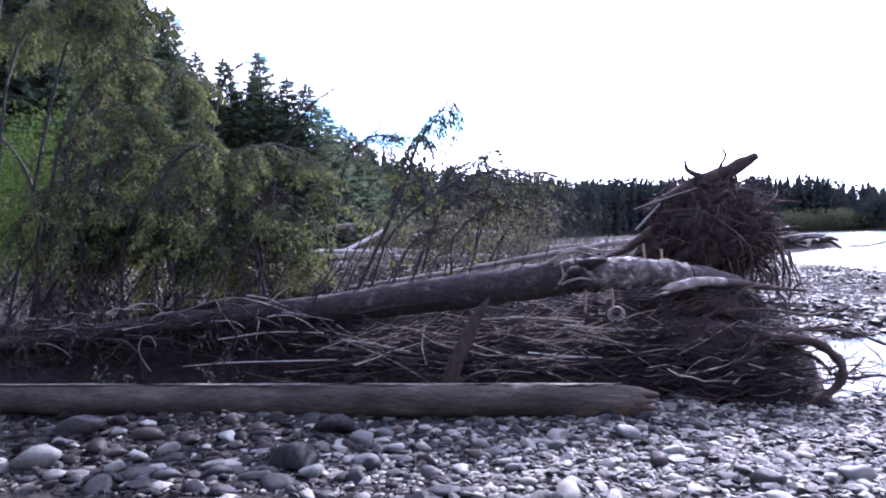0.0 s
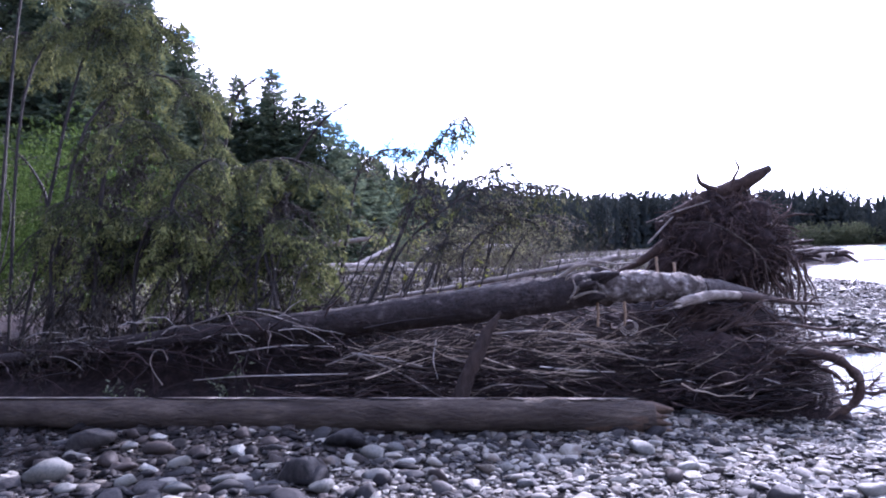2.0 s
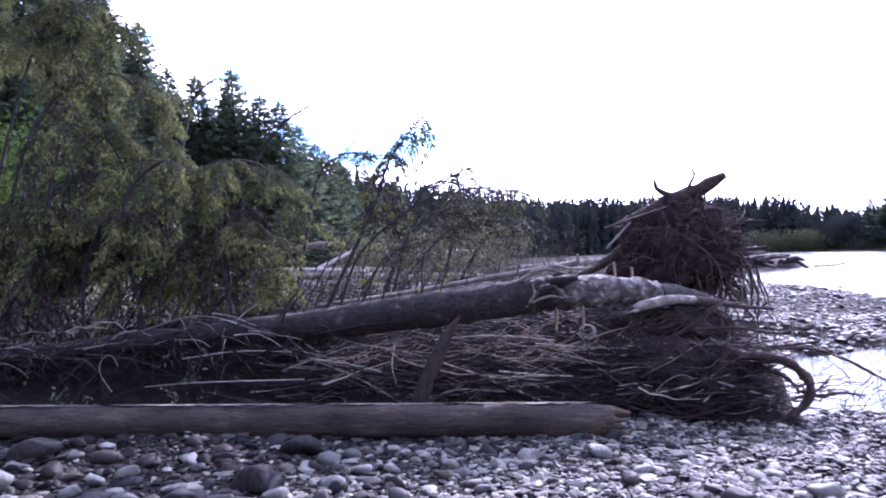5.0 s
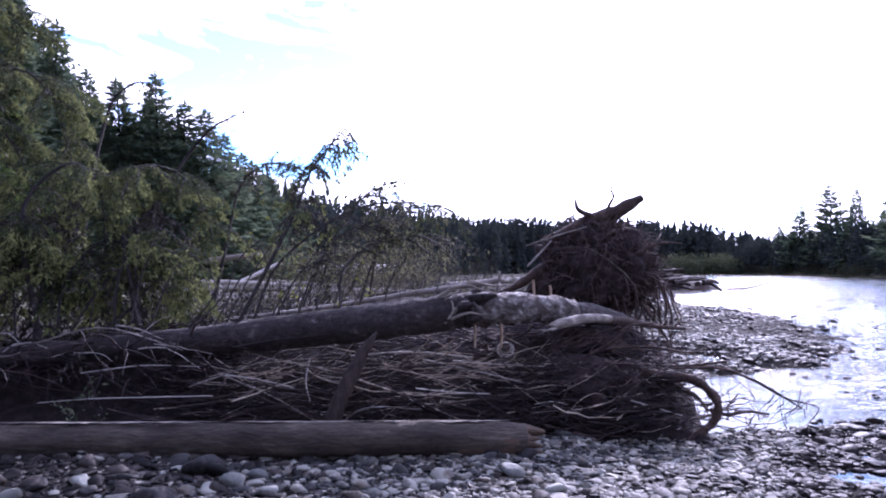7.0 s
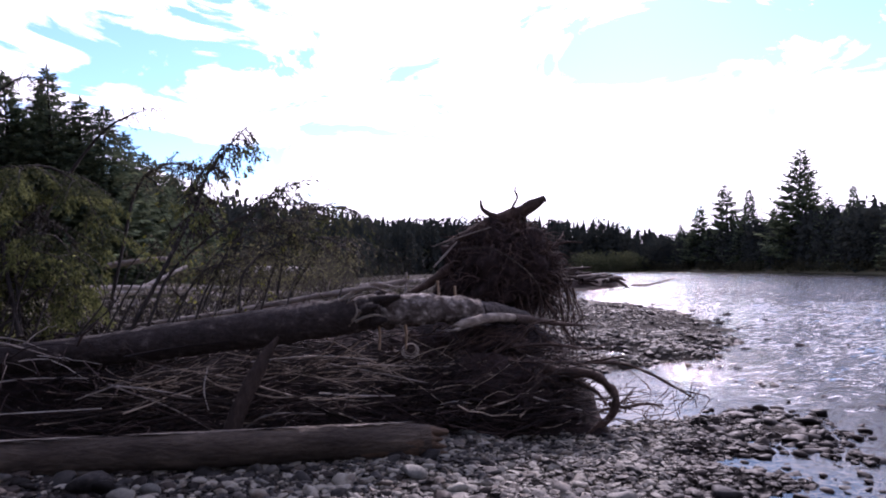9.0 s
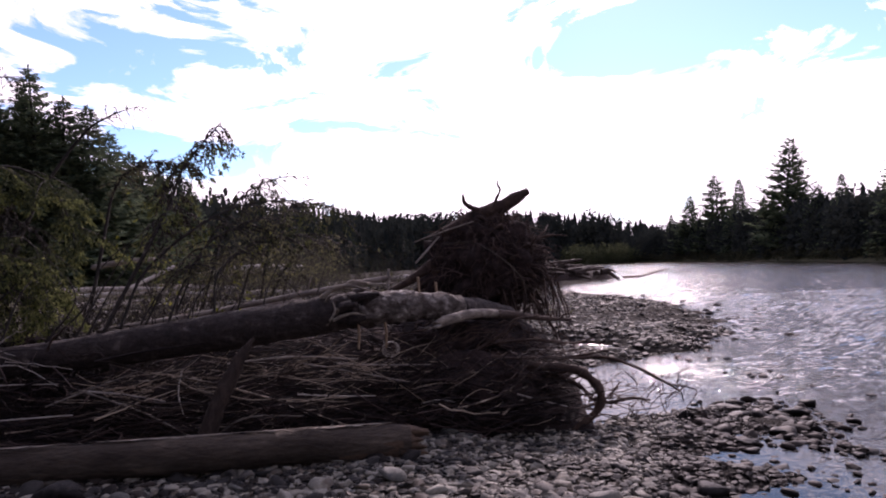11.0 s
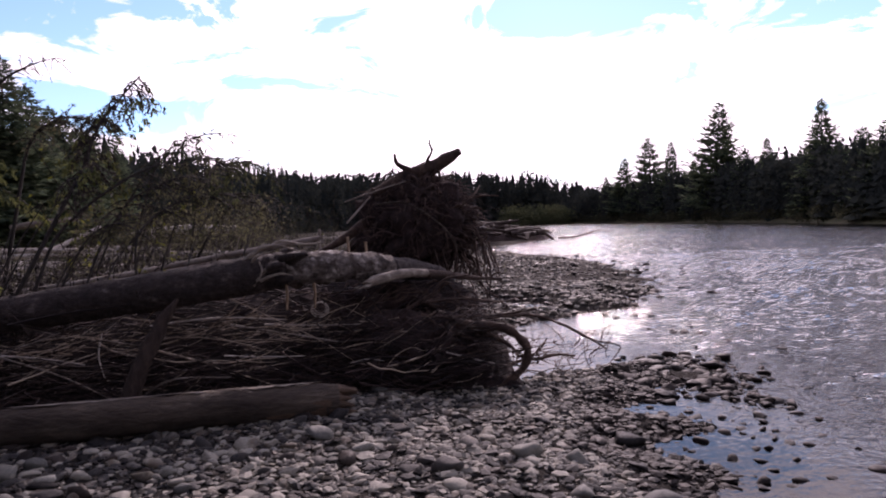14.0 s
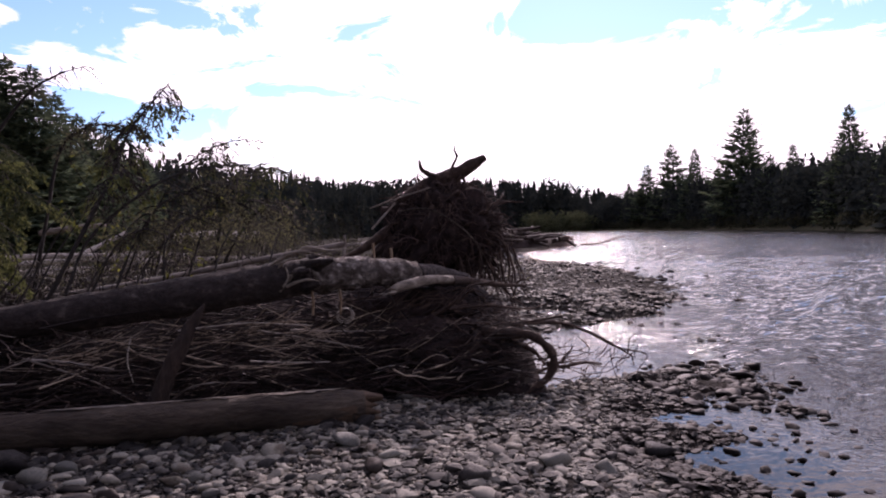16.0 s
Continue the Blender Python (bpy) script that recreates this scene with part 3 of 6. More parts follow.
# stones standing in the shallows
for x, y, r in ((6.11, 10.21, 0.16), (6.3, 10.0, 0.12), (6.14, 8.9, 0.19), (6.72, 11.8, 0.12), (5.5, 6.37, 0.08), (6.03, 6.87, 0.07), (6.67, 8.31, 0.1), (7.74, 11.24, 0.1), (4.82, 6.03, 0.13), (4.7, 6.15, 0.1), (4.93, 6.68, 0.14), (4.75, 6.75, 0.15),
                (3.85, 5.79, 0.1), (4.03, 5.35, 0.09), (4.15, 5.3, 0.06), (4.11, 4.92, 0.08), (3.68, 4.65, 0.08), (3.62, 4.48, 0.09), (3.35, 4.2, 0.08), (5.3, 5.7, 0.07), (9.9, 17.0, 0.16), (12.2, 19.8, 0.2), (8.9, 16.3, 0.2), (9.3, 16.4, 0.14),
                (5.1, 9.4, 0.07), (5.6, 7.6, 0.08), (7.2, 9.7, 0.09), (4.5, 5.0, 0.06), (5.0, 4.9, 0.07), (3.9, 4.2, 0.07)):
    ob = placed_stone(x, y, r, rng, squash=0.7, material=M_WET_SHADE)
    ob.location.z = WATER_Z - r * 0.1
spit = []
for a, b, wide, count in (((3.6, 7.55), (4.3, 7.95), 0.16, 60), ((4.2, 7.9), (5.2, 8.15), 0.16, 70), ((5.15, 8.1), (4.9, 7.4), 0.2, 60), ((4.9, 7.4), (4.62, 6.5), 0.22, 90), ((4.62, 6.45), (4.85, 5.95), 0.13, 40), ((3.7, 7.2), (4.6, 7.4), 0.3, 90), ((3.5, 6.6), (4.1, 6.9), 0.25, 60), ((5.0, 7.2), (5.3, 6.9), 0.14, 24), ((4.3, 5.6), (5.6, 7.6), 0.5, 14), ((3.6, 4.6), (4.3, 5.6), 0.3, 14), ((6.1, 8.9), (6.3, 10.1), 0.3, 8)):
    s = rng.random((count, 1))
    spit.append(np.array(a) * (1 - s) + np.array(b) * s + rng.normal(0, wide, (count, 2)))
xs, ys = np.concatenate(spit).T
sz = np.clip(0.065 * np.exp(rng.normal(0, 0.45, len(xs))), 0.03, 0.17)
sz[-36:] = np.minimum(sz[-36:], 0.06)
stones_joined("spit_cobbles", "dark wet cobbles of a low spit running into the water", xs, ys, sz, ICO2, rng, M_WETS_SHADE, WATER_Z - 0.005)
near_bar, far_bar = scatter(rng, 0.5, 10, 8.6, 17, 150), scatter(rng, 1, 13, 17, 40, 26)
xs, ys = np.concatenate([near_bar[0], far_bar[0]]), np.concatenate([near_bar[1], far_bar[1]])
keep = height(xs, ys) > WATER_Z - 0.04
xs, ys = xs[keep], ys[keep]
stones_joined("far_cobbles", "dark grey cobbles on the bar beyond the driftwood", xs, ys, np.clip(np.interp(ys, [9, 17, 30], [0.06, 0.062, 0.085]) * np.exp(rng.normal(0, 0.45, len(xs))), 0.025, 0.17), ICO1, rng, smooth=False, dark=np.full(len(xs), 0.25), damp=0.03)
xs, ys = scatter(rng, 2.8, 6.0, 4.0, 8.6, 30)
off = xs - np.interp(ys, SHORE_Y, SHORE_X)
keep = (height(xs, ys) < WATER_Z + 0.02) & (rng.random(len(xs)) < np.exp(-np.clip(off, 0, 9) / 0.55)) & ((ys < 7.2) | (xs > 4.4))
xs, ys = xs[keep], ys[keep]
stones_joined("shallow_stones", "wet dark stones breaking the surface of the shallows", xs, ys, np.clip(0.055 * np.exp(rng.normal(0, 0.4, len(xs))), 0.025, 0.12), ICO2, rng, M_WETS_SHADE, WATER_Z - 0.015)
xs, ys = scatter(rng, 3.0, 15.0, 10.6, 34, 6)
off = xs - np.interp(ys, SHORE_Y, SHORE_X)
keep = (height(xs, ys) < WATER_Z + 0.02) & (off > 0) & (rng.random(len(xs)) < np.exp(-off / 0.9))
xs, ys = xs[keep], ys[keep]
stones_joined("shallow_stones", "wet dark stones breaking the surface off the far bar", xs, ys, np.clip(0.09 * np.exp(rng.normal(0, 0.4, len(xs))), 0.04, 0.25), ICO2, rng, M_WETS_SHADE, WATER_Z - 0.02)

# the bar goes on round and behind the camera
xs, ys = scatter(rng, -5.5, 2.6, -3.5, 4.0, 62)
keep = height(xs, ys) > WATER_Z - 0.05
xs, ys = xs[keep], ys[keep]
stones_joined("near_cobbles", "grey river cobbles scattered over the open gravel bar", xs, ys, np.clip(0.065 * np.exp(rng.normal(0, 0.45, len(xs))), 0.025, 0.17), ICO1, rng, smooth=False)


# ---------------------------------------------------------------- standing trees
def conifer(h, r, seed, whorls, per, sprays, spray_len, gap=0.0, droop=0.3, bare=0.05, power=0.9):
    """Trunk and crown meshes of a spruce h metres high with its lowest branches r metres long."""
    g = np.random.default_rng(seed)
    trunk, crown = Geo(), Geo()
    k = 9
    s = np.linspace(0, 1, k)
    line = np.stack([0.008 * h * np.sin(s * 5 + seed), 0.008 * h * (np.cos(s * 4 + seed) - math.cos(seed)), s * h], 1)
    line[:, 0] -= line[0, 0]
    trunk.tube(line, 0.011 * h * (1 - s * 0.97) + 0.006, 7)
    pos, way, size = [], [], []
    for i in range(whorls):
        u = bare + (1 - bare) * (i + g.uniform(0, 0.9)) / whorls
        if u > 0.985:
            continue
        a0 = g.uniform(0, 6.283)
        u0 = u
        for b in range(per):
            if g.random() < gap:
                continue
            u = min(0.98, max(bare, u0 + g.normal(0, 1.2 / whorls)))
            reach = r * (1 - u) ** power * g.uniform(0.8, 1.1) + 0.1
            centre = np.array([np.interp(u, s, line[:, 0]), np.interp(u, s, line[:, 1]), u * h])
            a = a0 + b * 6.283 / per + g.normal(0, 0.3)
            long = reach * g.choice([0.65, 0.8, 0.95, 1.02, 1.2])
            out = np.array([math.cos(a), math.sin(a), 0])
            lift = (0.75 * u - droop - 0.05) * long
            tip = centre + out * long + (0, 0, lift)
            bend = np.array([0, 0, -0.10 * long])
            n = max(4, int(sprays * (0.35 + 0.65 * long / r)))
            tt = g.uniform(0.1, 1.0, n) ** 0.75
            p = centre + (tip - centre) * tt[:, None] + bend * (4 * tt * (1 - tt))[:, None]
            side = np.cross(out, (0, 0, 1))
            d = out * 0.8 + side * g.normal(0, 0.75, n)[:, None] + np.array([0, 0, 1]) * g.normal(-0.2, 0.25, n)[:, None]
            pos.append(p)
            way.append(d)
            size.append(spray_len * (0.3 + 0.75 * (1 - u)) * g.uniform(0.6, 1.3, n) * (1.45 - 0.65 * tt))
            if long > 0.5 and b % 2 == 0:
                trunk.tube([centre, (centre + tip) / 2 + bend, tip], [0.003 * h * (1 - u) + 0.006, 0.01, 0.004], 3, cap=False)
    m = whorls * 9                              # dense dead sprays about the stem
    u = bare + (0.96 - bare) * g.uniform(0, 1, m)
    a, rad = g.uniform(0, 6.283, m), r * (1 - u) ** power * 0.5 * np.sqrt(g.uniform(0, 1, m))
    pos.append(np.stack([np.interp(u, s, line[:, 0]) + rad * np.cos(a), np.interp(u, s, line[:, 1]) + rad * np.sin(a), u * h - 0.3 * rad], 1))
    way.append(np.stack([np.cos(a), np.sin(a), g.normal(0.3, 0.6, m)], 1))
    size.append(spray_len * (0.25 + 1.2 * (1 - u) ** power))
    m = 26                                      # the leader
    pos.append(line[-1] - np.stack([np.zeros(m), np.zeros(m), g.uniform(0, 0.05 * h, m)], 1))
    way.append(g.normal(0, 0.28, (m, 3)) + (0, 0, 1))
    size.append(np.full(m, spray_len * 0.5))
    pos, way, size = np.concatenate(pos), np.concatenate(way), np.concatenate(size)
    crown.blades(pos, way, size, size * 0.36, g)
    return trunk.mesh("trunk"), crown.mesh("crown", smooth=False)


def tree(name, meshes, at, scale, turn, label, needle, group="", lean=(0, 0)):
    e = thing(name, at, label, "tree", group)
    e.rotation_euler = (lean[0], lean[1], turn)
    e.scale = (scale[0], scale[0], scale[1])
    part("trunk", meshes[0], M_BARK, e)
    part("crown", meshes[1], needle, e)
    return e


KINDS = [conifer(14, 2.4, 11, 92, 7, 26, 0.52, droop=0.2, power=0.82), conifer(14, 2.1, 12, 92, 7, 24, 0.49, gap=0.02, droop=0.18, power=0.76), conifer(14, 2.6, 13, 92, 7, 26, 0.51, gap=0.02, droop=0.22, power=0.85), conifer(14, 1.9, 14, 92, 7, 23, 0.47, gap=0.02, droop=0.15, power=0.72)]
AIRY = [conifer(16, 2.7, 21, 60, 7, 44, 0.6, gap=0.16, droop=-0.15, bare=0.08, power=0.62), conifer(16, 2.4, 22, 60, 7, 42, 0.6, gap=0.2, droop=-0.3, bare=0.1, power=0.5)]
rng = np.random.default_rng(31)


def rooted(name, kinds, x, y, top, label, needle, group, wide=1.0):
    z = float(height(x, y)) - 0.1
    k = kinds[int(rng.integers(len(kinds)))]
    base = 14 if kinds is KINDS else 16
    f = (top - z) / base
    return tree(name, k, (x, y, z), (f * wide, f), rng.uniform(0, 6.28), label, needle, group)


# the forest edge behind the driftwood, tops as they stand against the sky
EDGE = [(-24.5, 37.0, 19.5), (-27.5, 40.0, 22.0), (-22.6, 40.0, 15.6), (-24.0, 41.0, 15.0), (-20.9, 41, 11.0), (-18.7, 40.0, 12.4), (-17.7, 42.0, 11.6), (-16.2, 40.0, 12.7),
        (-14.9, 40.0, 11.1), (-14.2, 41.0, 10.9), (-13.6, 43.0, 9.8), (-13.0, 45.0, 9.0), (-12.2, 46.0, 8.6), (-13.3, 52.0, 8.6), (-30, 36, 22), (-29, 31, 19),
        (-26.5, 36.5, 17.0), (-19.7, 39.5, 9.5), (-21.6, 39, 11.5), (-25.5, 38.5, 18.5), (-17.2, 39, 8.5), (-15.6, 39.5, 8.0), (-23.4, 38, 12), (-28, 35, 15), (-26, 31, 13), (-12.0, 49, 8.0), (-11.5, 53, 8.2),
        (-24.6, 40.5, 16.2), (-23.7, 39, 15.0), (-22.9, 41.5, 14.2), (-21.4, 40, 12.9), (-20.6, 42, 11.8), (-20.0, 38.5, 9.8),
        (-20.6, 37, 14.7), (-21.9, 37, 14.2), (-22.6, 36.5, 16.6), (-23.5, 37, 18.2), (-25.0, 35, 19.0), (-19.8, 38.5, 12.5), (-18.0, 41, 10.8), (-17.0, 41.5, 11.6), (-15.4, 41.5, 9.8),
        (-22.5, 34, 16.3), (-24.5, 33, 18.5), (-27, 32, 20), (-21.0, 34.5, 13.6), (-23.2, 31, 13), (-26.5, 28, 15)]
for x, y, top in EDGE:
    rooted("spruce", KINDS, x, y, top, "dark green spruce standing at the forest edge", M_NEEDLE, "spruces at the forest edge", 1.5 * float(np.clip(14 / top, 0.85, 1.3)))

# trees on the far bank, over the river
FAR = [(53.3, 10.9, 1), (57.4, 14.1, 1), (61.3, 13.5, 0), (70.2, 19.8, 1), (75.6, 12.2, 1), (79.1, 14.0, 0), (90.8, 20.6, 0), (98.0, 15.6, 1), (103, 17, 1), (50, 8, 0), (66, 10.5, 0), (85, 11, 0), (94, 13, 1)]
for x, top, airy in FAR:                     # bearing and top at 105 m, set back along the bearing to firm ground
    s = 0.5
    while x * s < np.interp(105 * s, BANK_Y, BANK_X) + 4 and s < 1.9:
        s += 0.01
    rooted("far_bank_pine" if airy else "far_bank_spruce", AIRY if airy else KINDS, x * s, 105 * s, 1.6 + (top - 1.6) * s,
           "tall open-crowned pine on the far bank" if airy else "tall dark spruce on the far bank", M_NEEDLE, "trees on the far bank", 1.85 if airy else 1.7)


def woods(name, label, spots, needle, rng, leafy=0.0):
    """Many small far trees in one sheet of foliage."""
    geo = Geo()
    pos, way, size = [], [], []
    for x, y, h, r in spots:
        z = float(height(x, y))
        n = int((150 + 14 * h) * (0.35 if y < 0 else 9.0 if y < 17 else 3.5 if y < 36 else 1.0 if y < 110 else 0.85))
        if rng.random() < leafy:
            d = rng.normal(size=(n, 3))
            d /= np.linalg.norm(d, axis=1)[:, None]
            p = d * (rng.uniform(0.5, 1.0, (n, 1))) * (r * 1.3, r * 1.3, h * 0.5) + (x, y, z + h * 0.5)
            w = d + rng.normal(0, 0.6, (n, 3))
            s = rng.uniform(0.2, 0.55, n) * (0.4 + h / 12) * (0.13 if 0 < y < 17 else 0.22 if y < 36 else 0.5 if y < 70 else 1.0)
        else:
            u = rng.uniform(0.02, 1.0, n) ** 0.8
            a = rng.uniform(0, 6.283, n)
            rad = r * (1 - u) ** 0.8 * rng.uniform(0.3, 1.1, n)
            p = np.stack([x + np.cos(a) * rad, y + np.sin(a) * rad, z + u * h], 1)
            w = np.stack([np.cos(a), np.sin(a), rng.normal(-0.1, 0.5, n)], 1)
            tiers = 9                            # ragged skirts of branches round the stem
            for k in range(tiers):
                z0, z1 = z + h * k / tiers * 0.97, z + h * min(1.0, (k + 1.9) / tiers)
                ang = np.arange(9) * 6.283 / 9 + rng.uniform(0, 1)
                rim = r * (1 - k / tiers) ** 0.85 * rng.uniform(0.6, 1.1, 9)
                ring = np.stack([x + np.cos(ang) * rim, y + np.sin(ang) * rim, z0 + rng.normal(0, 0.03 * h, 9)], 1)
                i9 = np.arange(9)
                geo.add(np.concatenate([ring, [(x, y, z1)]]), np.stack([i9, (i9 + 1) % 9, np.full(9, 9), np.full(9, 9)], 1))
            n = n // 3
            p, w, u = p[:n], w[:n], u[:n]
            s = (0.3 + 0.8 * (1 - u)) * rng.uniform(0.5, 1.1, n) * (h / 12) * (0.68 if y < 110 else 0.66)
        pos.append(p); way.append(w); size.append(s)
    size = np.concatenate(size)
    geo.blades(np.concatenate(pos), np.concatenate(way), size * 1.55, size * 0.98, rng)
    ob = part(name, geo, needle, smooth=False)
    return tagged(ob, label, "woods", kind="stuff")


spots = []
for _ in range(420):                         # left bank, running away to the bend
    y = rng.uniform(46, 215)
    edge = np.interp(y, [46, 70, 110, 160, 215], [-13, -13, -8, 5, 30])
    x = edge - abs(rng.normal(0, 1)) * (4 + y * 0.12)
    spots.append((x, y, (rng.uniform(8, 11) + y * 0.035) * float(np.interp(y, [46, 90, 130], [0.7, 0.76, 0.9])), rng.uniform(1.2, 2.0)))
for _ in range(420):                         # across the end of the reach
    x = rng.uniform(-20, 110)
    y = rng.uniform(206, 240)
    spots.append((x, y, np.interp(x, [-20, 60, 75, 86, 110], [16.2, 16.6, 16, 12.8, 10.5]) * rng.uniform(0.84, 1.04), rng.uniform(2.0, 3.4)))
woods("far_woods", "dark conifer woods along the river's far reach", spots, M_FARWOOD, rng, 0.3)

spots = []
for _ in range(620):                         # far bank
    y = rng.uniform(40, 205)
    x = np.interp(y, BANK_Y, BANK_X) + 1.5 + abs(rng.normal(0, 7))
    h = np.interp(y, [40, 72, 100, 140, 170, 205], [10, 9.6, 10.5, 10.5, 10, 8]) * rng.uniform(0.6, 1.08)
    spots.append((x, y, h, rng.uniform(1.5, 2.8)))
woods("bank_woods", "shady mixed trees and brush crowding the far bank", spots, M_FARWOOD, rng, 0.6)
spots = [(np.interp(y, BANK_Y, BANK_X) + rng.uniform(0.2, 2.0), y, rng.uniform(1.2, 2.6), rng.uniform(1.0, 1.8)) for y in rng.uniform(55, 205, 130)]
woods("bank_willows", "low olive willow scrub at the far water's edge", spots, M_SCRUB, rng, 1.0)
spots = [(x, -float(rng.uniform(44, 70)) - abs(x) * 0.1, float(rng.uniform(9, 14)), float(rng.uniform(1.6, 2.6))) for x in np.random.default_rng(3).uniform(-80, 30, 230)]
woods("bar_woods", "conifer woods closing the back of the gravel bar", spots, M_FARWOOD, np.random.default_rng(4), 0.0)
# woods out of view, added to cut the sky light from the left
spots = [(float(x), float(y), float(h), 2.4) for x, y, h in np.random.default_rng(8).uniform((-36, -45, 12), (-20, 16, 19), (110, 3))]
woods("side_woods", "unseen conifer woods added on the left to block sky light", spots, M_FARWOOD, np.random.default_rng(9), 0.0)
spots = [(rng.uniform(63, 81), rng.uniform(192, 200), rng.uniform(4.5, 6.6), rng.uniform(1.8, 2.8)) for _ in range(46)]
woods("bend_willows", "pale green willow clump at the river bend", spots, M_BEND, rng, 1.0)
spots = [(rng.uniform(-14.0, -10.6), rng.uniform(10.5, 16), rng.uniform(2.2, 4.6), rng.uniform(0.8, 1.4)) for _ in range(46)]
woods("alder_bushes", "bright green alder bushes close behind the fallen tree", spots, M_LEAF, rng, 1.0)
spots = [(-y * rng.uniform(0.66, 0.95), y, rng.uniform(2.5, 6.5), rng.uniform(1.2, 2.2)) for y in rng.uniform(17, 34, 70)]
woods("alder_scrub", "bright green alder scrub under the spruces", spots, M_LEAF, rng, 1.0)
spots = [(rng.uniform(-13, -1), rng.uniform(40, 60), rng.uniform(1.2, 3.8), rng.uniform(0.9, 1.8)) for _ in range(80)]
woods("bar_scrub", "grey-green willow scrub on the gravel bar", spots, M_DEAD, rng, 1.0)


# ---------------------------------------------------------------- the near log
rng = np.random.default_rng(41)
log = thing("bleached_log", (-3.16, 5.93, -0.005), "long weathered grey-brown log lying on the cobbles", "log")
line = bent((-9.0 + 3, 0.0, 0.12), (0.86 + 3, 0.12, 0.14), 60, 0.01, rng, 0.006)
log_geo = Geo()
log_geo.tube(line, 0.145 + 0.006 * np.sin(np.arange(60) * 0.7), 20, 0.028, rng)
part("stem", log_geo, M_LOG, log)
end_geo = Geo()
for i in range(16):
    a = i / 16 * 6.283
    p0 = np.array([3.78, 0.12 + 0.1 * math.cos(a), 0.14 + 0.1 * math.sin(a)])
    end_geo.tube([p0, p0 + (0.08, 0, 0), p0 + (rng.uniform(0.1, 0.26), 0, rng.normal(0, 0.012) - 0.02)], [0.046, 0.036, 0.01], 6, 0.15, rng)
part("broken_end", end_geo, M_LOG_END, log, "splintered orange-brown broken end")

for x0, x1, a0, a1 in ((3.28, 3.76, -0.75, -0.1), (3.5, 3.8, -0.1, 0.35)):
    torn = Geo()
    m = 16
    rows = []
    for i, x in enumerate(np.linspace(x0, x1, m)):
        wid = (a1 - a0) / 2 * (0.25 + 0.75 * i / m) * rng.uniform(0.7, 1.15)
        base = 0.12 * (x + 6) / 9.86
        rows.append([(x, base - 0.151 * math.cos(t), 0.145 + 0.151 * math.sin(t)) for t in np.linspace((a0 + a1) / 2 - wid, (a0 + a1) / 2 + wid, 5)])
    i0 = (np.arange(m - 1)[:, None] * 5 + np.arange(4)).ravel()
    torn.add(np.array(rows).reshape(-1, 3), np.stack([i0, i0 + 5, i0 + 6, i0 + 1], 1))
    part("torn_patch", torn, M_LOG_END, log, "orange-brown torn wood at the broken end")
# pale strips along the top paint the log's sunlit rim
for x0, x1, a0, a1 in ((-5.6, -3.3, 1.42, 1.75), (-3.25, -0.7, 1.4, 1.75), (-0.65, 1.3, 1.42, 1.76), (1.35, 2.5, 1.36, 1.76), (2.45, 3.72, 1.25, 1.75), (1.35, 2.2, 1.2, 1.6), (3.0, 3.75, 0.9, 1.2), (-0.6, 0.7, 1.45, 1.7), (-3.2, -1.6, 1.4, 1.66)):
    lit_strip = Geo()
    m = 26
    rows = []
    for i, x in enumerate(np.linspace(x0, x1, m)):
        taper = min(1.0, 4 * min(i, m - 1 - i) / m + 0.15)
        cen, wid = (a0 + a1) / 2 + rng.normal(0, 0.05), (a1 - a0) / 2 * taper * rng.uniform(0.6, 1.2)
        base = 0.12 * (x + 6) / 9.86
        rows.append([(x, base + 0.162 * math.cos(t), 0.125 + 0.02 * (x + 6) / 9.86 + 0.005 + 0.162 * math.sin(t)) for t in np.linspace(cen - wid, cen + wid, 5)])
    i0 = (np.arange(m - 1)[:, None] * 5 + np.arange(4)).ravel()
    lit_strip.add(np.array(rows).reshape(-1, 3), np.stack([i0, i0 + 5, i0 + 6, i0 + 1], 1))
    part("bark_flake", lit_strip, M_PEELED_RIM, log, "pale strip standing in for the sunlit rim on the log's top")

# ---------------------------------------------------------------- the great fallen spruce with its limbs still up
spruce = thing("fallen_spruce", (-2.3, 7.1, 0), "big fallen spruce, grey bark, limbs still standing and drooping", "fallen tree")
O = np.array((-2.3, 7.1, 0.0))
STEM = np.array([(-9.5, 7.6, 0.15), (-6.7, 7.5, 0.42), (-5.1, 7.35, 0.62), (-3.6, 7.2, 0.77), (-2.34, 7.1, 0.88), (-1.26, 7.05, 1.00), (-0.47, 7.0, 1.09), (0.09, 7.0, 1.17), (0.3, 7.03, 1.19)])
STEM_R = [0.05, 0.075, 0.095, 0.12, 0.15, 0.172, 0.178, 0.175, 0.17]


def smooth_path(pts, k):
    """A soft line of k points through pts (Catmull-Rom)."""
    p = np.asarray(pts, float)
    p = np.concatenate([[2 * p[0] - p[1]], p, [2 * p[-1] - p[-2]]])
    out = []
    for q in np.linspace(0, len(p) - 3 - 1e-6, k):
        i, t = int(q), q - int(q)
        a, b, c, d = p[i:i + 4]
        out.append(0.5 * (2 * b + (c - a) * t + (2 * a - 5 * b + 4 * c - d) * t * t + (3 * b - a - 3 * c + d) * t ** 3))
    return np.array(out)


geo = Geo()
geo.tube(smooth_path(STEM, 90) - O, np.interp(np.linspace(0, 8, 90), range(9), STEM_R) * (1 + 0.025 * np.sin(np.arange(90) * 0.53) + 0.02 * np.sin(np.arange(90) * 1.27)), 18, 0.03, rng)
part("stem", geo, M_TRUNK, spruce)

geo = Geo()
pale = smooth_path([(0.28, 7.03, 1.19), (0.66, 7.1, 1.2), (1.05, 7.25, 1.18), (1.5, 7.55, 1.12), (1.95, 7.95, 1.03), (2.15, 8.3, 0.95)], 40)
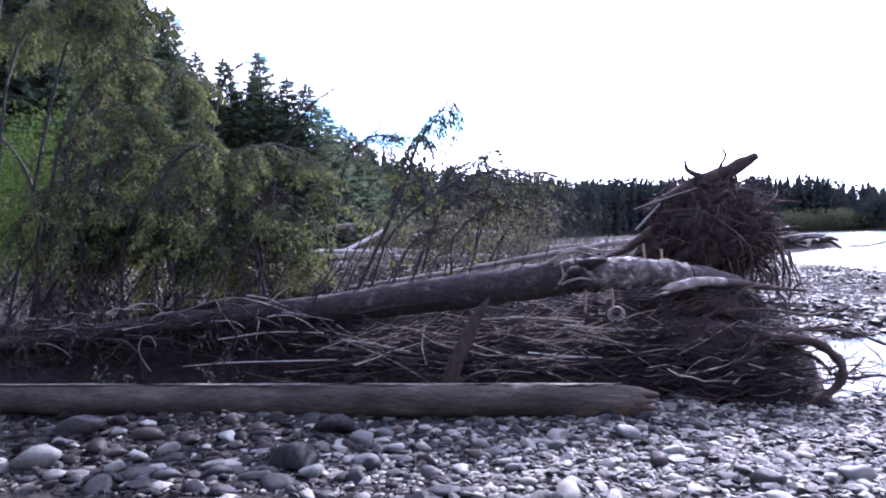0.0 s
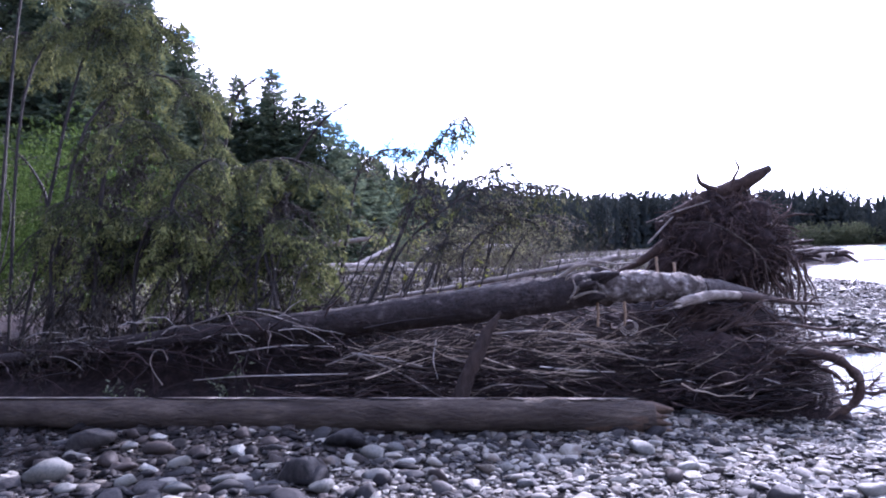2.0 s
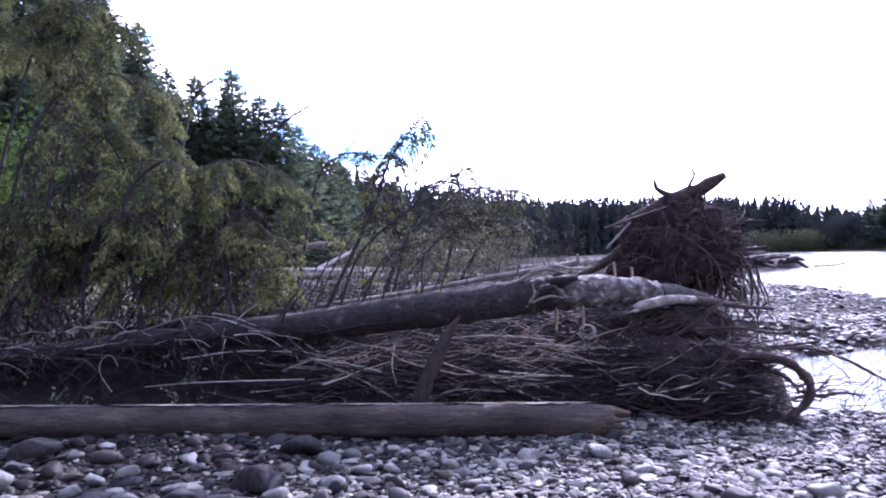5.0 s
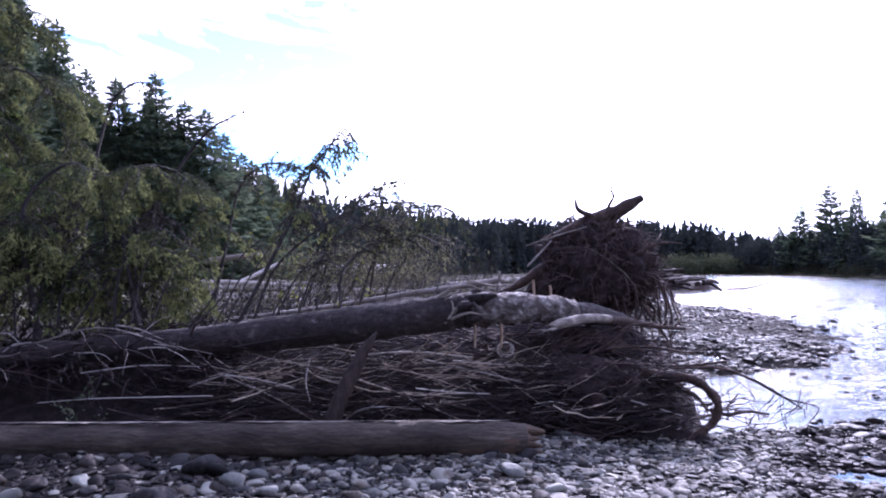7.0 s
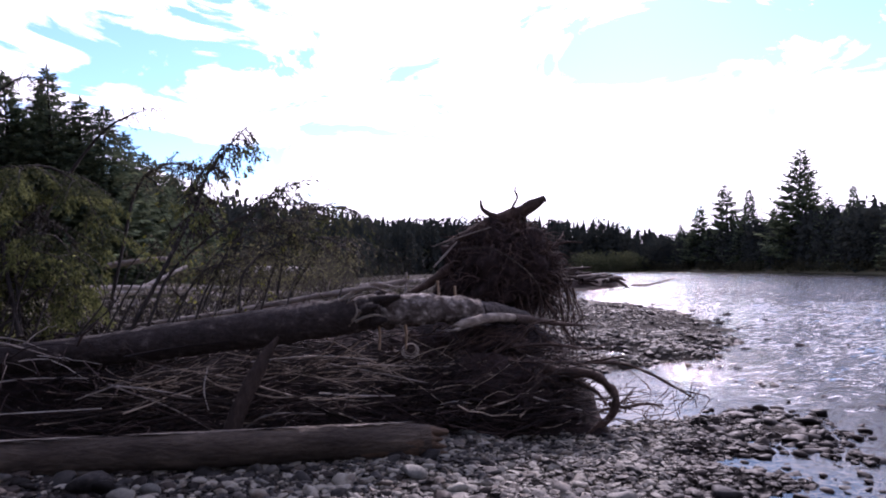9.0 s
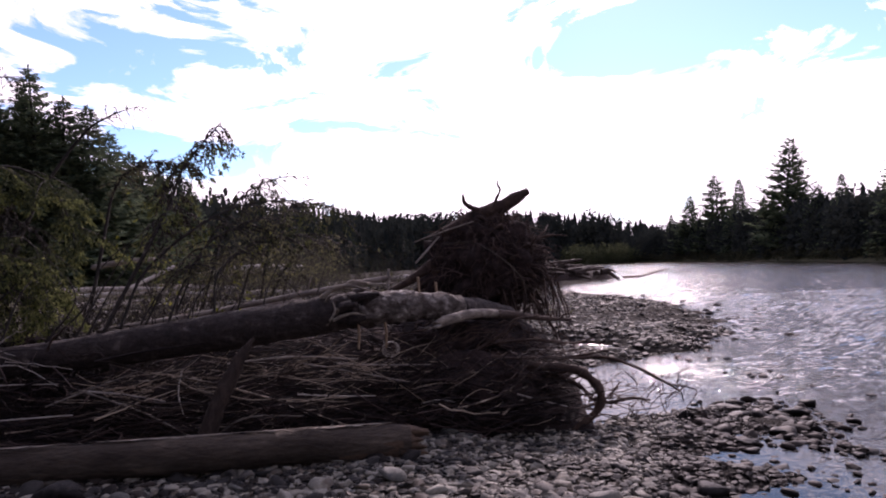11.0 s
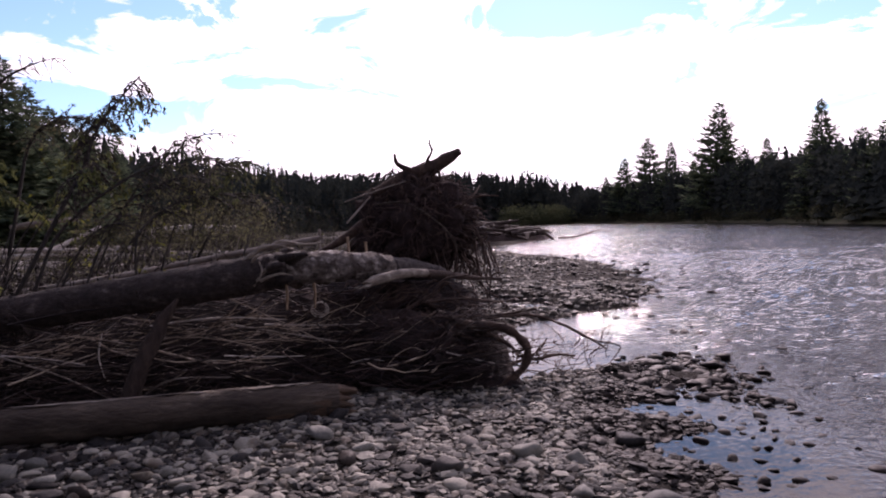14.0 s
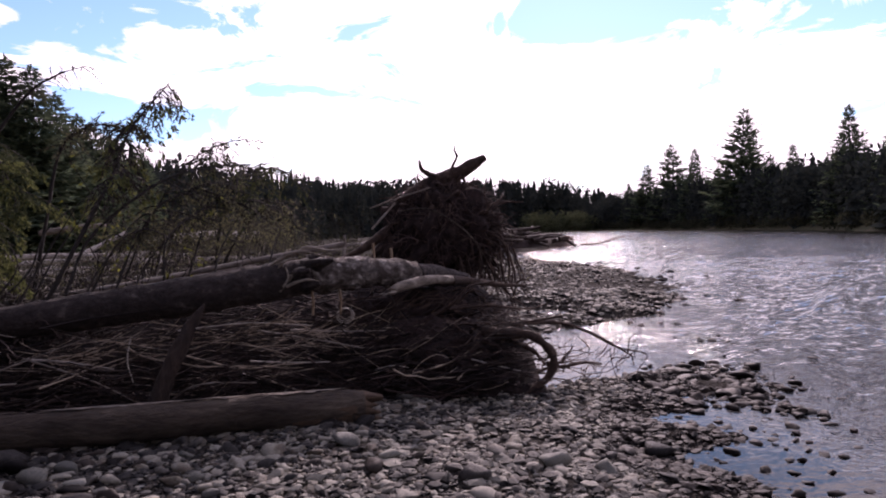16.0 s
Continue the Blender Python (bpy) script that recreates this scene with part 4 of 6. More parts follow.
pr = np.interp(np.linspace(0, 1, 40), [0, 0.08, 0.3, 0.55, 1], [0.14, 0.17, 0.15, 0.125, 0.06]) * (1 + 0.04 * np.sin(np.arange(40) * 0.8))
geo.tube(pale[:22] - O, pr[:22], 18, 0.075, rng)
part("pale_stem", geo, M_PALE, spruce, "stem with pale flaking bark and dark patches")
geo = Geo()
geo.tube(pale[21:] - O, pr[21:], 12, 0.08, rng)
part("stem_tip", geo, M_TRUNK, spruce)
knot = Geo()
for i in range(9):
    a = rng.uniform(0, 6.283)
    c = np.array((0.15 + rng.normal(0, 0.06), 7.0, 1.2)) - O
    d = np.array((rng.normal(0.3, 0.5), math.cos(a), math.sin(a) * 0.9))
    d /= np.linalg.norm(d)
    knot.tube([c + d * 0.1, c + d * 0.2, c + d * 0.2 + (0.12, rng.normal(0, 0.05), 0.03)], [0.06, 0.05, 0.02], 7, 0.1, rng)
part("knot", knot, M_TRUNK, spruce, "torn knot where a limb broke out")
for pts, r in (([(-0.12, 6.95, 1.2), (0.0, 6.9, 1.33), (0.15, 6.88, 1.36), (0.36, 6.9, 1.3)], 0.026), ([(-0.1, 6.92, 1.16), (-0.02, 6.86, 1.27), (0.1, 6.84, 1.3)], 0.018), ([(0.1, 6.95, 1.34), (0.2, 6.92, 1.4), (0.4, 6.95, 1.36), (0.62, 7.0, 1.37)], 0.02),
               ([(-0.2, 6.93, 1.2), (-0.06, 6.9, 1.3), (0.05, 6.9, 1.39)], 0.016), ([(0.02, 6.84, 1.1), (0.12, 6.8, 1.2), (0.25, 6.82, 1.22)], 0.022), ([(0.0, 6.83, 1.04), (0.16, 6.8, 1.1), (0.3, 6.83, 1.08)], 0.018), ([(-0.06, 6.86, 1.0), (0.02, 6.8, 1.12), (0.0, 6.82, 1.22)], 0.016)):
    geo = Geo()
    geo.tube(smooth_path(pts, 10) + np.array((0.08, 0, 0.07)) - O, np.linspace(r, r * 0.35, 10), 6, 0.15, rng)
    part("splinter", geo, M_PEELED_RIM, spruce, "pale torn splinter at the knot")


for x, y, z0, z1 in ((0.31, 6.95, 0.82, 1.08), (0.57, 6.97, 0.82, 1.06), (0.93, 7.3, 1.2, 1.48), (1.12, 7.4, 1.18, 1.42)):
    peg = Geo()
    peg.tube(np.array([(x, y, z0), (x + 0.01, y, (z0 + z1) / 2), (x, y, z1)]) - O, [0.012, 0.014, 0.016], 6)
    part("peg", peg, M_TAN, spruce)


BRANCH = [None]                              # the limb that drapery is hung on next


def limb(pts, r0, k=16):
    geo = Geo()
    line = smooth_path(pts, k)
    geo.tube(line - O, np.linspace(r0 * 0.5, r0 * 0.16, k), 6, 0.06, rng)
    BRANCH.append(part("limb", geo, M_BARK, spruce))
    return line


def drape(line, needle, start, twigs, spread, hang, blade, density=1.0, name="foliage", keep=1.0, drift=(0, 0, 0)):
    """Arching twigs off a limb, feathered with needle sprays and hung with short drooping strands."""
    geo, leaf = Geo(), Geo()
    pos, way, size = [], [], []

    def feather(chain, along):
        if keep < 1.0:
            mask = rng.random(len(chain)) < keep
            chain, along = chain[mask], along[mask]
        n = len(chain)
        for _ in range(2 if n else 0):
            pos.append(chain + rng.normal(0, 0.012, (n, 3)))
            way.append(along * 0.8 + rng.normal(0, 0.55, (n, 3)) + (0, 0, -0.35))
            size.append(blade * rng.uniform(0.5, 1.25, n))

    for _ in range(twigs):
        s = rng.uniform(start, 1.0)
        q = s * (len(line) - 1)
        i = min(int(q), len(line) - 2)
        p = line[i] + (line[i + 1] - line[i]) * (q - i)
        a = rng.uniform(0, 6.283)
        reach = spread * rng.choice([0.35, 0.6, 0.9, 1.35]) * (1.15 - 0.5 * s)
        out = np.array((math.cos(a), math.sin(a), rng.uniform(-0.3, 0.45))) + drift
        fall = np.array((0, 0, -rng.uniform(0.35, 1.0) * reach))
        m = max(6, int(reach / (blade * 0.4)))
        t = np.linspace(0, 1, m)[:, None]
        tw = p + out * reach * t + fall * t * t
        geo.tube(tw[::2] - O, np.linspace(0.007, 0.003, len(tw[::2])) * (1.0 if keep == 1.0 else 1.3), 3, cap=False)
        feather(tw[m // 5:], np.tile(out * 0.6, (m - m // 5, 1)) + fall / reach * t[m // 5:])
        for _ in range(int(4 * density + 1)):
            u = rng.uniform(0.15, 1)
            b = p + out * reach * u + fall * u * u
            long = hang * rng.uniform(0.2, 1.0) ** 1.5
            n = max(3, int(long / (blade * 0.42)))
            v = np.linspace(0, 1, n)[:, None]
            sway = np.array((rng.normal(0, 0.45), rng.normal(0, 0.45), -1.0))
            feather(b + sway * v * long + np.array((0, 0, -0.15 * long)) * v * v, np.tile(sway, (n, 1)))
    pos, way, size = np.concatenate(pos), np.concatenate(way), np.concatenate(size)
    leaf.blades(pos - O, way, size, size * 0.3, rng)
    tagged(part("twig_tangle", geo, M_BARK, BRANCH[-1]), kind="stuff")
    part(name, leaf, needle, BRANCH[-1], smooth=False)


def bough(line, needle, start, count, reach, blade=0.05, drift=(0, 0, 0), sag=0.7, fill=1.0, name="foliage"):
    """A spruce limb's sprays: arching side branches, each a drooping fan of twigs set herringbone and clothed in needles."""
    geo, leaf, young = Geo(), Geo(), Geo()
    pos, way, size, new_growth = [], [], [], []
    for j in range(count):
        s = start + (1 - start) * (j + rng.uniform(0, 1)) / count
        q = s * (len(line) - 1)
        i = min(int(q), len(line) - 2)
        p = line[i] + (line[i + 1] - line[i]) * (q - i)
        a = rng.uniform(0, 6.283)
        out = np.array((math.cos(a), math.sin(a), rng.uniform(-0.15, 0.4))) + drift
        out /= np.linalg.norm(out)
        long = reach * rng.uniform(0.5, 1.15) * (1.15 - 0.45 * s)
        k = max(5, int(long / 0.06))
        t = np.linspace(0, 1, k)[:, None]
        twig = p + out * long * t + np.array((0, 0, -sag * long * rng.uniform(0.6, 1.2))) * t ** 1.8
        geo.tube(twig[::2], np.linspace(0.008, 0.003, len(twig[::2])), 3, cap=False)
        along = np.gradient(twig, axis=0)
        along /= np.linalg.norm(along, axis=1)[:, None] + 1e-9
        side = np.cross(out, (0, 0, 1.0))
        side /= np.linalg.norm(side) + 1e-9
        first = max(1, k // 6)
        for sign in (-1, 1):
            base, fwd = twig[first:], along[first:]
            m = len(base)
            if fill < 1.0:
                mask = rng.random(m) < fill
                base, fwd, m = base[mask], fwd[mask], int(mask.sum())
                if not m:
                    continue
            tt = np.linspace(0.2, 1, m)
            l3 = (0.07 + 0.20 * np.sin(np.pi * np.clip(tt * 0.85 + 0.08, 0, 1))) * rng.uniform(0.6, 1.25, m) * reach ** 0.5
            d3 = fwd * 0.75 + side * sign * rng.uniform(0.3, 0.8, m)[:, None] + np.array((0, 0, -1.0)) * rng.uniform(0.15, 0.9, m)[:, None]
            d3 /= np.linalg.norm(d3, axis=1)[:, None]
            per = 13
            u = np.linspace(0.06, 1, per)
            chain = base[:, None] + d3[:, None] * (l3[:, None] * u)[..., None] + np.array((0, 0, -1.0)) * (0.3 * l3[:, None] * u * u)[..., None]
            n = m * per
            pos.append(chain.reshape(-1, 3) + rng.normal(0, 0.006, (n, 3)))
            way.append(np.repeat(d3, per, 0) * 0.8 + rng.normal(0, 0.6, (n, 3)) + (0, 0, -0.3))
            size.append(blade * rng.uniform(0.7, 1.3, n))
            new_growth.append((np.repeat(tt, per) + 0.45 * np.tile(u, m)) > rng.uniform(0.6, 1.2))
    pos, way, size, new_growth = np.concatenate(pos), np.concatenate(way), np.concatenate(size), np.concatenate(new_growth)
    leaf.blades((pos - O)[~new_growth], way[~new_growth], size[~new_growth], size[~new_growth] * 0.36, rng)
    young.blades((pos - O)[new_growth], way[new_growth], size[new_growth] * 1.1, size[new_growth] * 0.42, rng)
    tangle = part("twig_tangle", geo, M_BARK, BRANCH[-1])
    tangle.data.transform(Matrix.Translation(-Vector(O)))
    tagged(tangle, kind="stuff")
    part(name, leaf, needle, BRANCH[-1], smooth=False)
    part("young_sprays", young, M_TIP, BRANCH[-1], "yellow-green young needles at the spray ends", smooth=False)


# limbs with heavy olive boughs
EAST = (0.45, -0.15, 0.0)
bough(limb([(-3.14, 7.3, 1.0), (-3.66, 8.0, 2.3), (-3.6, 8.6, 2.85), (-3.14, 8.8, 2.65), (-2.87, 8.8, 2.0)], 0.05), M_OLIVE, 0.3, 24, 0.75, drift=EAST)
bough(limb([(-4.15, 7.3, 0.85), (-4.66, 7.8, 2.2), (-4.33, 8.1, 2.8), (-3.96, 8.1, 2.55), (-3.82, 8.0, 1.8)], 0.055), M_OLIVE, 0.25, 26, 0.75, drift=EAST)
bough(limb([(-5.48, 7.4, 0.7), (-5.66, 8.0, 2.7), (-5.65, 8.5, 3.45), (-5.2, 8.5, 3.1), (-4.8, 8.4, 2.3)], 0.06), M_OLIVE, 0.35, 28, 0.85, drift=EAST)
bough(limb([(-6.22, 7.5, 0.5), (-6.31, 8.5, 3.3), (-5.72, 9.2, 4.2), (-5.2, 9.3, 3.9), (-4.9, 9.3, 3.0)], 0.05), M_OLIVE, 0.4, 30, 0.95, drift=EAST)
bough(limb([(-6.75, 7.6, 0.5), (-7.21, 8.5, 3.7), (-7.1, 9.2, 5.0), (-6.5, 9.4, 4.9), (-6.1, 9.4, 4.2)], 0.045), M_OLIVE, 0.5, 30, 1.0)
bough(limb([(-4.9, 7.35, 0.7), (-5.0, 7.6, 1.6), (-4.7, 7.7, 2.2), (-4.4, 7.6, 1.9)], 0.045), M_OLIVE, 0.35, 18, 0.65, drift=EAST)
bough(limb([(-6.0, 7.45, 0.6), (-6.2, 7.7, 1.7), (-6.0, 7.8, 2.4), (-5.6, 7.8, 2.0)], 0.045), M_OLIVE, 0.45, 14, 0.65, drift=EAST)
bough(limb([(-7.0, 7.6, 0.4), (-8.2, 9.0, 3.6), (-8.4, 9.9, 5.2), (-7.8, 10.1, 4.9)], 0.04), M_OLIVE, 0.6, 26, 1.0)
# the crown's upper boughs reach over the rest
bough(limb([(-6.6, 7.6, 0.5), (-6.7, 8.8, 3.8), (-6.7, 9.5, 5.1), (-6.25, 9.6, 5.4), (-5.7, 9.6, 4.8)], 0.05), M_OLIVE, 0.5, 32, 0.85, drift=EAST)
bough(limb([(-7.0, 7.6, 0.5), (-7.6, 8.8, 4.2), (-7.8, 9.4, 5.9), (-7.4, 9.5, 6.3), (-6.9, 9.5, 5.7)], 0.05), M_OLIVE, 0.55, 30, 1.0)
# dark dead sprays fill the boughs, their inner shade put into colour
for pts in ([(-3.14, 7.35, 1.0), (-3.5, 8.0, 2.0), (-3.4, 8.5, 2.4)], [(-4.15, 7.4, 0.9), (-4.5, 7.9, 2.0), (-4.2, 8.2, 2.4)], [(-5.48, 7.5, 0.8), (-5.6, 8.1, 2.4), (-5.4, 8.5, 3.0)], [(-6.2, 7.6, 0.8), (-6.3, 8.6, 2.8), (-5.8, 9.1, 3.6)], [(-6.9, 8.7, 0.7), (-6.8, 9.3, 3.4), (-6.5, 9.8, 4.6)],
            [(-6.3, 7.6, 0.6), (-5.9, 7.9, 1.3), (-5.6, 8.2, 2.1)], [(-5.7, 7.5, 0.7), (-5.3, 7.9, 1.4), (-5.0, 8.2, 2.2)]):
    drape(limb(pts, 0.03, 10), M_DUFF_SHADE, 0.05, 34, 0.6, 0.4, 0.07, 1.0, name="dead_sprays")
for x, y, z in ((-5.9, 8.3, 2.0), (-5.3, 8.0, 1.7), (-4.8, 8.2, 1.9), (-4.3, 7.9, 1.5), (-3.8, 8.2, 1.7), (-3.3, 8.3, 1.6), (-6.5, 8.2, 1.9), (-5.6, 8.6, 2.6)):
    # low boughs hanging to the stem
    bough(limb([(x - 0.9, y - 0.5, z - 1.0), (x - 0.35, y - 0.1, z), (x + 0.1, y, z + 0.1), (x + 0.45, y, z - 0.35)], 0.03, 10), M_OLIVE, 0.3, 15, 0.7, drift=(0.2, -0.1, -0.2), sag=0.9)
for i in range(6):                          # lesser limbs between
    x = -6.0 + 2.9 * (i + rng.uniform(0, 0.8)) / 6
    zb = float(np.interp(x, STEM[:, 0], STEM[:, 2]))
    yb = float(np.interp(x, STEM[:, 0], STEM[:, 1]))
    top = rng.uniform(1.0, 2.4) * float(np.interp(x, [-7.6, -5, -3.2], [1.25, 1.0, 0.65]))
    bough(limb([(x, yb, zb), (x - 0.1, yb + 0.3, zb + top * 0.6), (x + 0.15, yb + 0.7, zb + top), (x + 0.5, yb + 0.8, zb + top * 0.75)], 0.035, 10), M_OLIVE, 0.4, 14, 0.65, drift=EAST)
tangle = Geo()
for _ in range(230):                         # dead twigs hanging under and along the stem, darkened for the shade there
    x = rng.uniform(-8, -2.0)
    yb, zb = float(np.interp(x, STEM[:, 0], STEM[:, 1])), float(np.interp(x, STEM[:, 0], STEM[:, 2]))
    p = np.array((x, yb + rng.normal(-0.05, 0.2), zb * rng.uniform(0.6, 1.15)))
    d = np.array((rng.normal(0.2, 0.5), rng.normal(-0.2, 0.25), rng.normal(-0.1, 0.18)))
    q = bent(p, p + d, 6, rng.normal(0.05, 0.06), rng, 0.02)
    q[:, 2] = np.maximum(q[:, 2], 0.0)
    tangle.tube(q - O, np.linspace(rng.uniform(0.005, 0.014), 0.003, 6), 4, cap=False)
tagged(part("dead_twig_tangle", tangle, M_SHADE_STICKS, spruce), kind="stuff")
# dark skirt behind the stem, coloured as the shaded hollow there
drape(smooth_path(STEM[0:5] + np.array((0.3, 0.75, 0.15)), 24), M_DUFF_SHADE, 0.0, 380, 0.5, 0.45, 0.07, 1.2, name="dead_skirt")
for _ in range(24):                          # pale bleached twigs arching along the stem
    x = rng.uniform(-6.2, -2.2)
    yb, zb = float(np.interp(x, STEM[:, 0], STEM[:, 1])), float(np.interp(x, STEM[:, 0], STEM[:, 2]))
    p = np.array((x, yb - 0.12 + rng.normal(0, 0.1), zb + rng.uniform(-0.05, 0.24)))
    twig = Geo()
    twig.tube(bent(p, p + np.array((rng.uniform(0.3, 0.9), rng.normal(-0.1, 0.12), rng.normal(-0.05, 0.12))), 8, rng.uniform(0.0, 0.09), rng, 0.01) - O, np.linspace(rng.uniform(0.005, 0.010), 0.003, 8), 5)
    part("dead_twig", twig, M_DRIFT, spruce)
for pts in ([(-7.4, 7.6, 0.35), (-7.6, 8.6, 2.6), (-8.1, 9.2, 3.5)], [(-7.2, 7.6, 0.4), (-7.5, 8.6, 2.3), (-8.2, 9.0, 2.9)], [(-5.9, 7.45, 0.6), (-5.8, 7.9, 1.5), (-5.8, 8.3, 2.4)], [(-6.6, 7.5, 0.5), (-6.2, 7.9, 1.5), (-6.1, 8.3, 2.6)], [(-5.3, 7.4, 0.65), (-5.0, 7.7, 1.3), (-4.6, 8.1, 2.2)], [(-4.7, 7.3, 0.7), (-4.5, 7.6, 1.3), (-4.05, 8.0, 1.9)], [(-3.9, 7.25, 0.8), (-3.7, 7.5, 1.3), (-3.35, 7.9, 1.95)], [(-3.45, 7.2, 0.85), (-3.3, 7.5, 1.2), (-2.95, 7.8, 1.7)]):
    limb(pts, 0.03, 10)
# thinner dry limbs leaning with the trunk
lean = (0.45, 0, 0.15)
bough(limb([(-2.05, 7.1, 1.05), (-1.73, 7.4, 1.82), (-1.61, 7.8, 2.28), (-1.50, 8.1, 2.75), (-1.12, 8.2, 3.25)], 0.045), M_DUFF_SHADE, 0.36, 60, 0.4, 0.046, (0.05, -0.1, 0.05), 1.0, 0.55)
drape(limb([(-1.89, 7.1, 1.1), (-1.73, 7.4, 1.64), (-1.2, 7.7, 2.13), (-0.77, 8.0, 2.33), (-0.3, 8.1, 2.36)], 0.035), M_DEAD, 0.5, 28, 0.5, 0.3, 0.05, 0.8, keep=0.3, drift=lean)
drape(limb([(-1.46, 7.05, 1.1), (-1.35, 7.3, 1.51), (-1.1, 7.6, 1.95), (-0.55, 8.0, 2.2)], 0.028), M_DEAD, 0.45, 34, 0.55, 0.4, 0.05, 0.8, keep=0.36, drift=lean)
drape(limb([(-1.03, 7.05, 1.15), (-1.01, 7.3, 1.62), (-0.6, 7.9, 1.95), (-0.1, 8.2, 1.95)], 0.025), M_DEAD, 0.4, 30, 0.45, 0.35, 0.05, 0.8, keep=0.36, drift=lean)
drape(limb([(-1.68, 7.1, 1.1), (-1.43, 7.3, 1.6), (-1.0, 7.6, 1.75)], 0.022), M_DEAD, 0.5, 12, 0.3, 0.2, 0.05, 0.7, drift=lean)
drape(limb([(-0.9, 7.6, 1.2), (-0.75, 7.9, 1.75), (-0.45, 8.2, 2.25), (0.0, 8.3, 2.35)], 0.024), M_OLIVE, 0.45, 26, 0.5, 0.35, 0.06, 0.8, keep=0.36, drift=lean)
drape(limb([(-1.5, 7.6, 1.2), (-1.3, 7.9, 1.8), (-0.95, 8.2, 2.4), (-0.6, 8.3, 2.62)], 0.026), M_OLIVE, 0.45, 26, 0.5, 0.35, 0.06, 0.8, keep=0.36, drift=lean)
for pts in ([(-2.6, 7.1, 0.95), (-2.3, 7.4, 1.3), (-2.2, 7.6, 1.7), (-1.9, 7.8, 2.0)], [(-1.75, 7.1, 1.05), (-1.6, 7.35, 1.4), (-1.25, 7.6, 1.75)], [(-1.3, 7.05, 1.1), (-1.2, 7.3, 1.4), (-0.85, 7.6, 1.8)], [(-0.6, 7.05, 1.15), (-0.55, 7.3, 1.45), (-0.4, 7.6, 1.8)], [(-2.2, 7.1, 1.0), (-2.0, 7.3, 1.5), (-1.7, 7.7, 2.1)]):
    limb(pts, 0.022, 9)
for pts in ([(-3.2, 7.2, 0.95), (-3.16, 7.4, 1.5), (-3.09, 7.6, 1.91)], [(-3.0, 7.2, 0.95), (-2.9, 7.4, 1.42), (-2.84, 7.6, 1.6)],
            [(-2.55, 7.1, 1.0), (-2.32, 7.2, 1.35), (-2.42, 7.3, 1.6)], [(-2.3, 7.1, 1.0), (-2.15, 7.3, 1.4), (-1.9, 7.5, 1.9)],
            [(-3.6, 7.2, 0.85), (-3.6, 7.3, 1.4)], [(-4.4, 7.3, 0.75), (-4.5, 7.4, 1.6)], [(-5.2, 7.4, 0.65), (-5.1, 7.5, 1.7)], [(-5.8, 7.4, 0.55), (-5.9, 7.5, 1.4)], [(-0.1, 7.0, 1.25), (0.0, 7.3, 1.6)]):
    limb(pts, 0.024, 8)


# ---------------------------------------------------------------- scrub and dead saplings on the bar behind
def thicket(name, label, count, x0, x1, y0, y1, tall, leaves, leaf_material, rng):
    """Thin grey stems with sparse leaves, too many to count."""
    wood, leaf = Geo(), Geo()
    pos, way = [], []
    for _ in range(count):
        x, y = rng.uniform(x0, x1), rng.uniform(y0, y1)
        z = float(height(x, y)) - 0.05
        h = tall * rng.uniform(0.4, 1.1)
        lean = rng.normal(0, 0.3, 2) + (0.25, 0)
        p = bent((x, y, z), (x + lean[0] * h, y + lean[1] * h, z + h), 6, 0, rng, 0.03 * h)
        wood.tube(p, np.linspace(0.012, 0.004, 6), 3, cap=False)
        for _ in range(4):
            q = p[int(rng.integers(2, 6))]
            d = rng.normal(0, 0.3, 3) * h * 0.6 + (0, 0, 0.15 * h)
            wood.tube([q, q + d * 0.5 + (0, 0, 0.02), q + d], [0.006, 0.005, 0.002], 3, cap=False)
            n = int(leaves)
            if n:
                t = rng.uniform(0.2, 1, (n, 1))
                pos.append(q + d * t + rng.normal(0, 0.03, (n, 3)))
                way.append(rng.normal(0, 1, (n, 3)) + (0, 0, -0.3))
    e = part(name, wood, M_TRUNK)
    tagged(e, label, "scrub", kind="stuff")
    if pos:
        pos, way = np.concatenate(pos), np.concatenate(way)
        leaf.blades(pos, way, rng.uniform(0.03, 0.08, len(pos)), 0.025, rng)
        part("leaves", leaf, leaf_material, e, smooth=False)
    return e


rng = np.random.default_rng(47)
thicket("bar_brush", "low dry brush scattered over the open gravel bar", 620, -7, 5, 15, 44, 1.1, 6, M_DEAD, rng)
thicket("bare_scrub", "dense dry twigs and scrub close behind the trunk", 560, -9.5, 0.6, 8.5, 11.5, 1.15, 11, M_DUFF_SHADE, rng)
thicket("willow_scrub", "thin grey willow scrub behind the fallen spruce", 760, -9, 1.0, 10, 22, 1.1, 5, M_DEAD, rng)
thicket("far_willow_scrub", "grey and olive willow scrub across the gravel bar", 520, -14, 3, 38, 60, 2.6, 8, M_OLIVE, rng)
thicket("leafy_sprout", "thin sprouts with yellow-green leaves among the dry limbs", 9, -2.0, -1.65, 8.1, 8.4, 1.75, 7, M_SPROUT, rng)
thicket("weeds", "sprouting weeds with pale leaves in the brush behind the log", 5, -4.75, -4.5, 6.45, 6.6, 0.4, 5, M_WEED, rng)
thicket("weeds", "sprouting weeds with pale leaves caught over the thin pole", 5, -3.65, -3.15, 6.55, 6.65, 0.5, 5, M_WEED, rng)


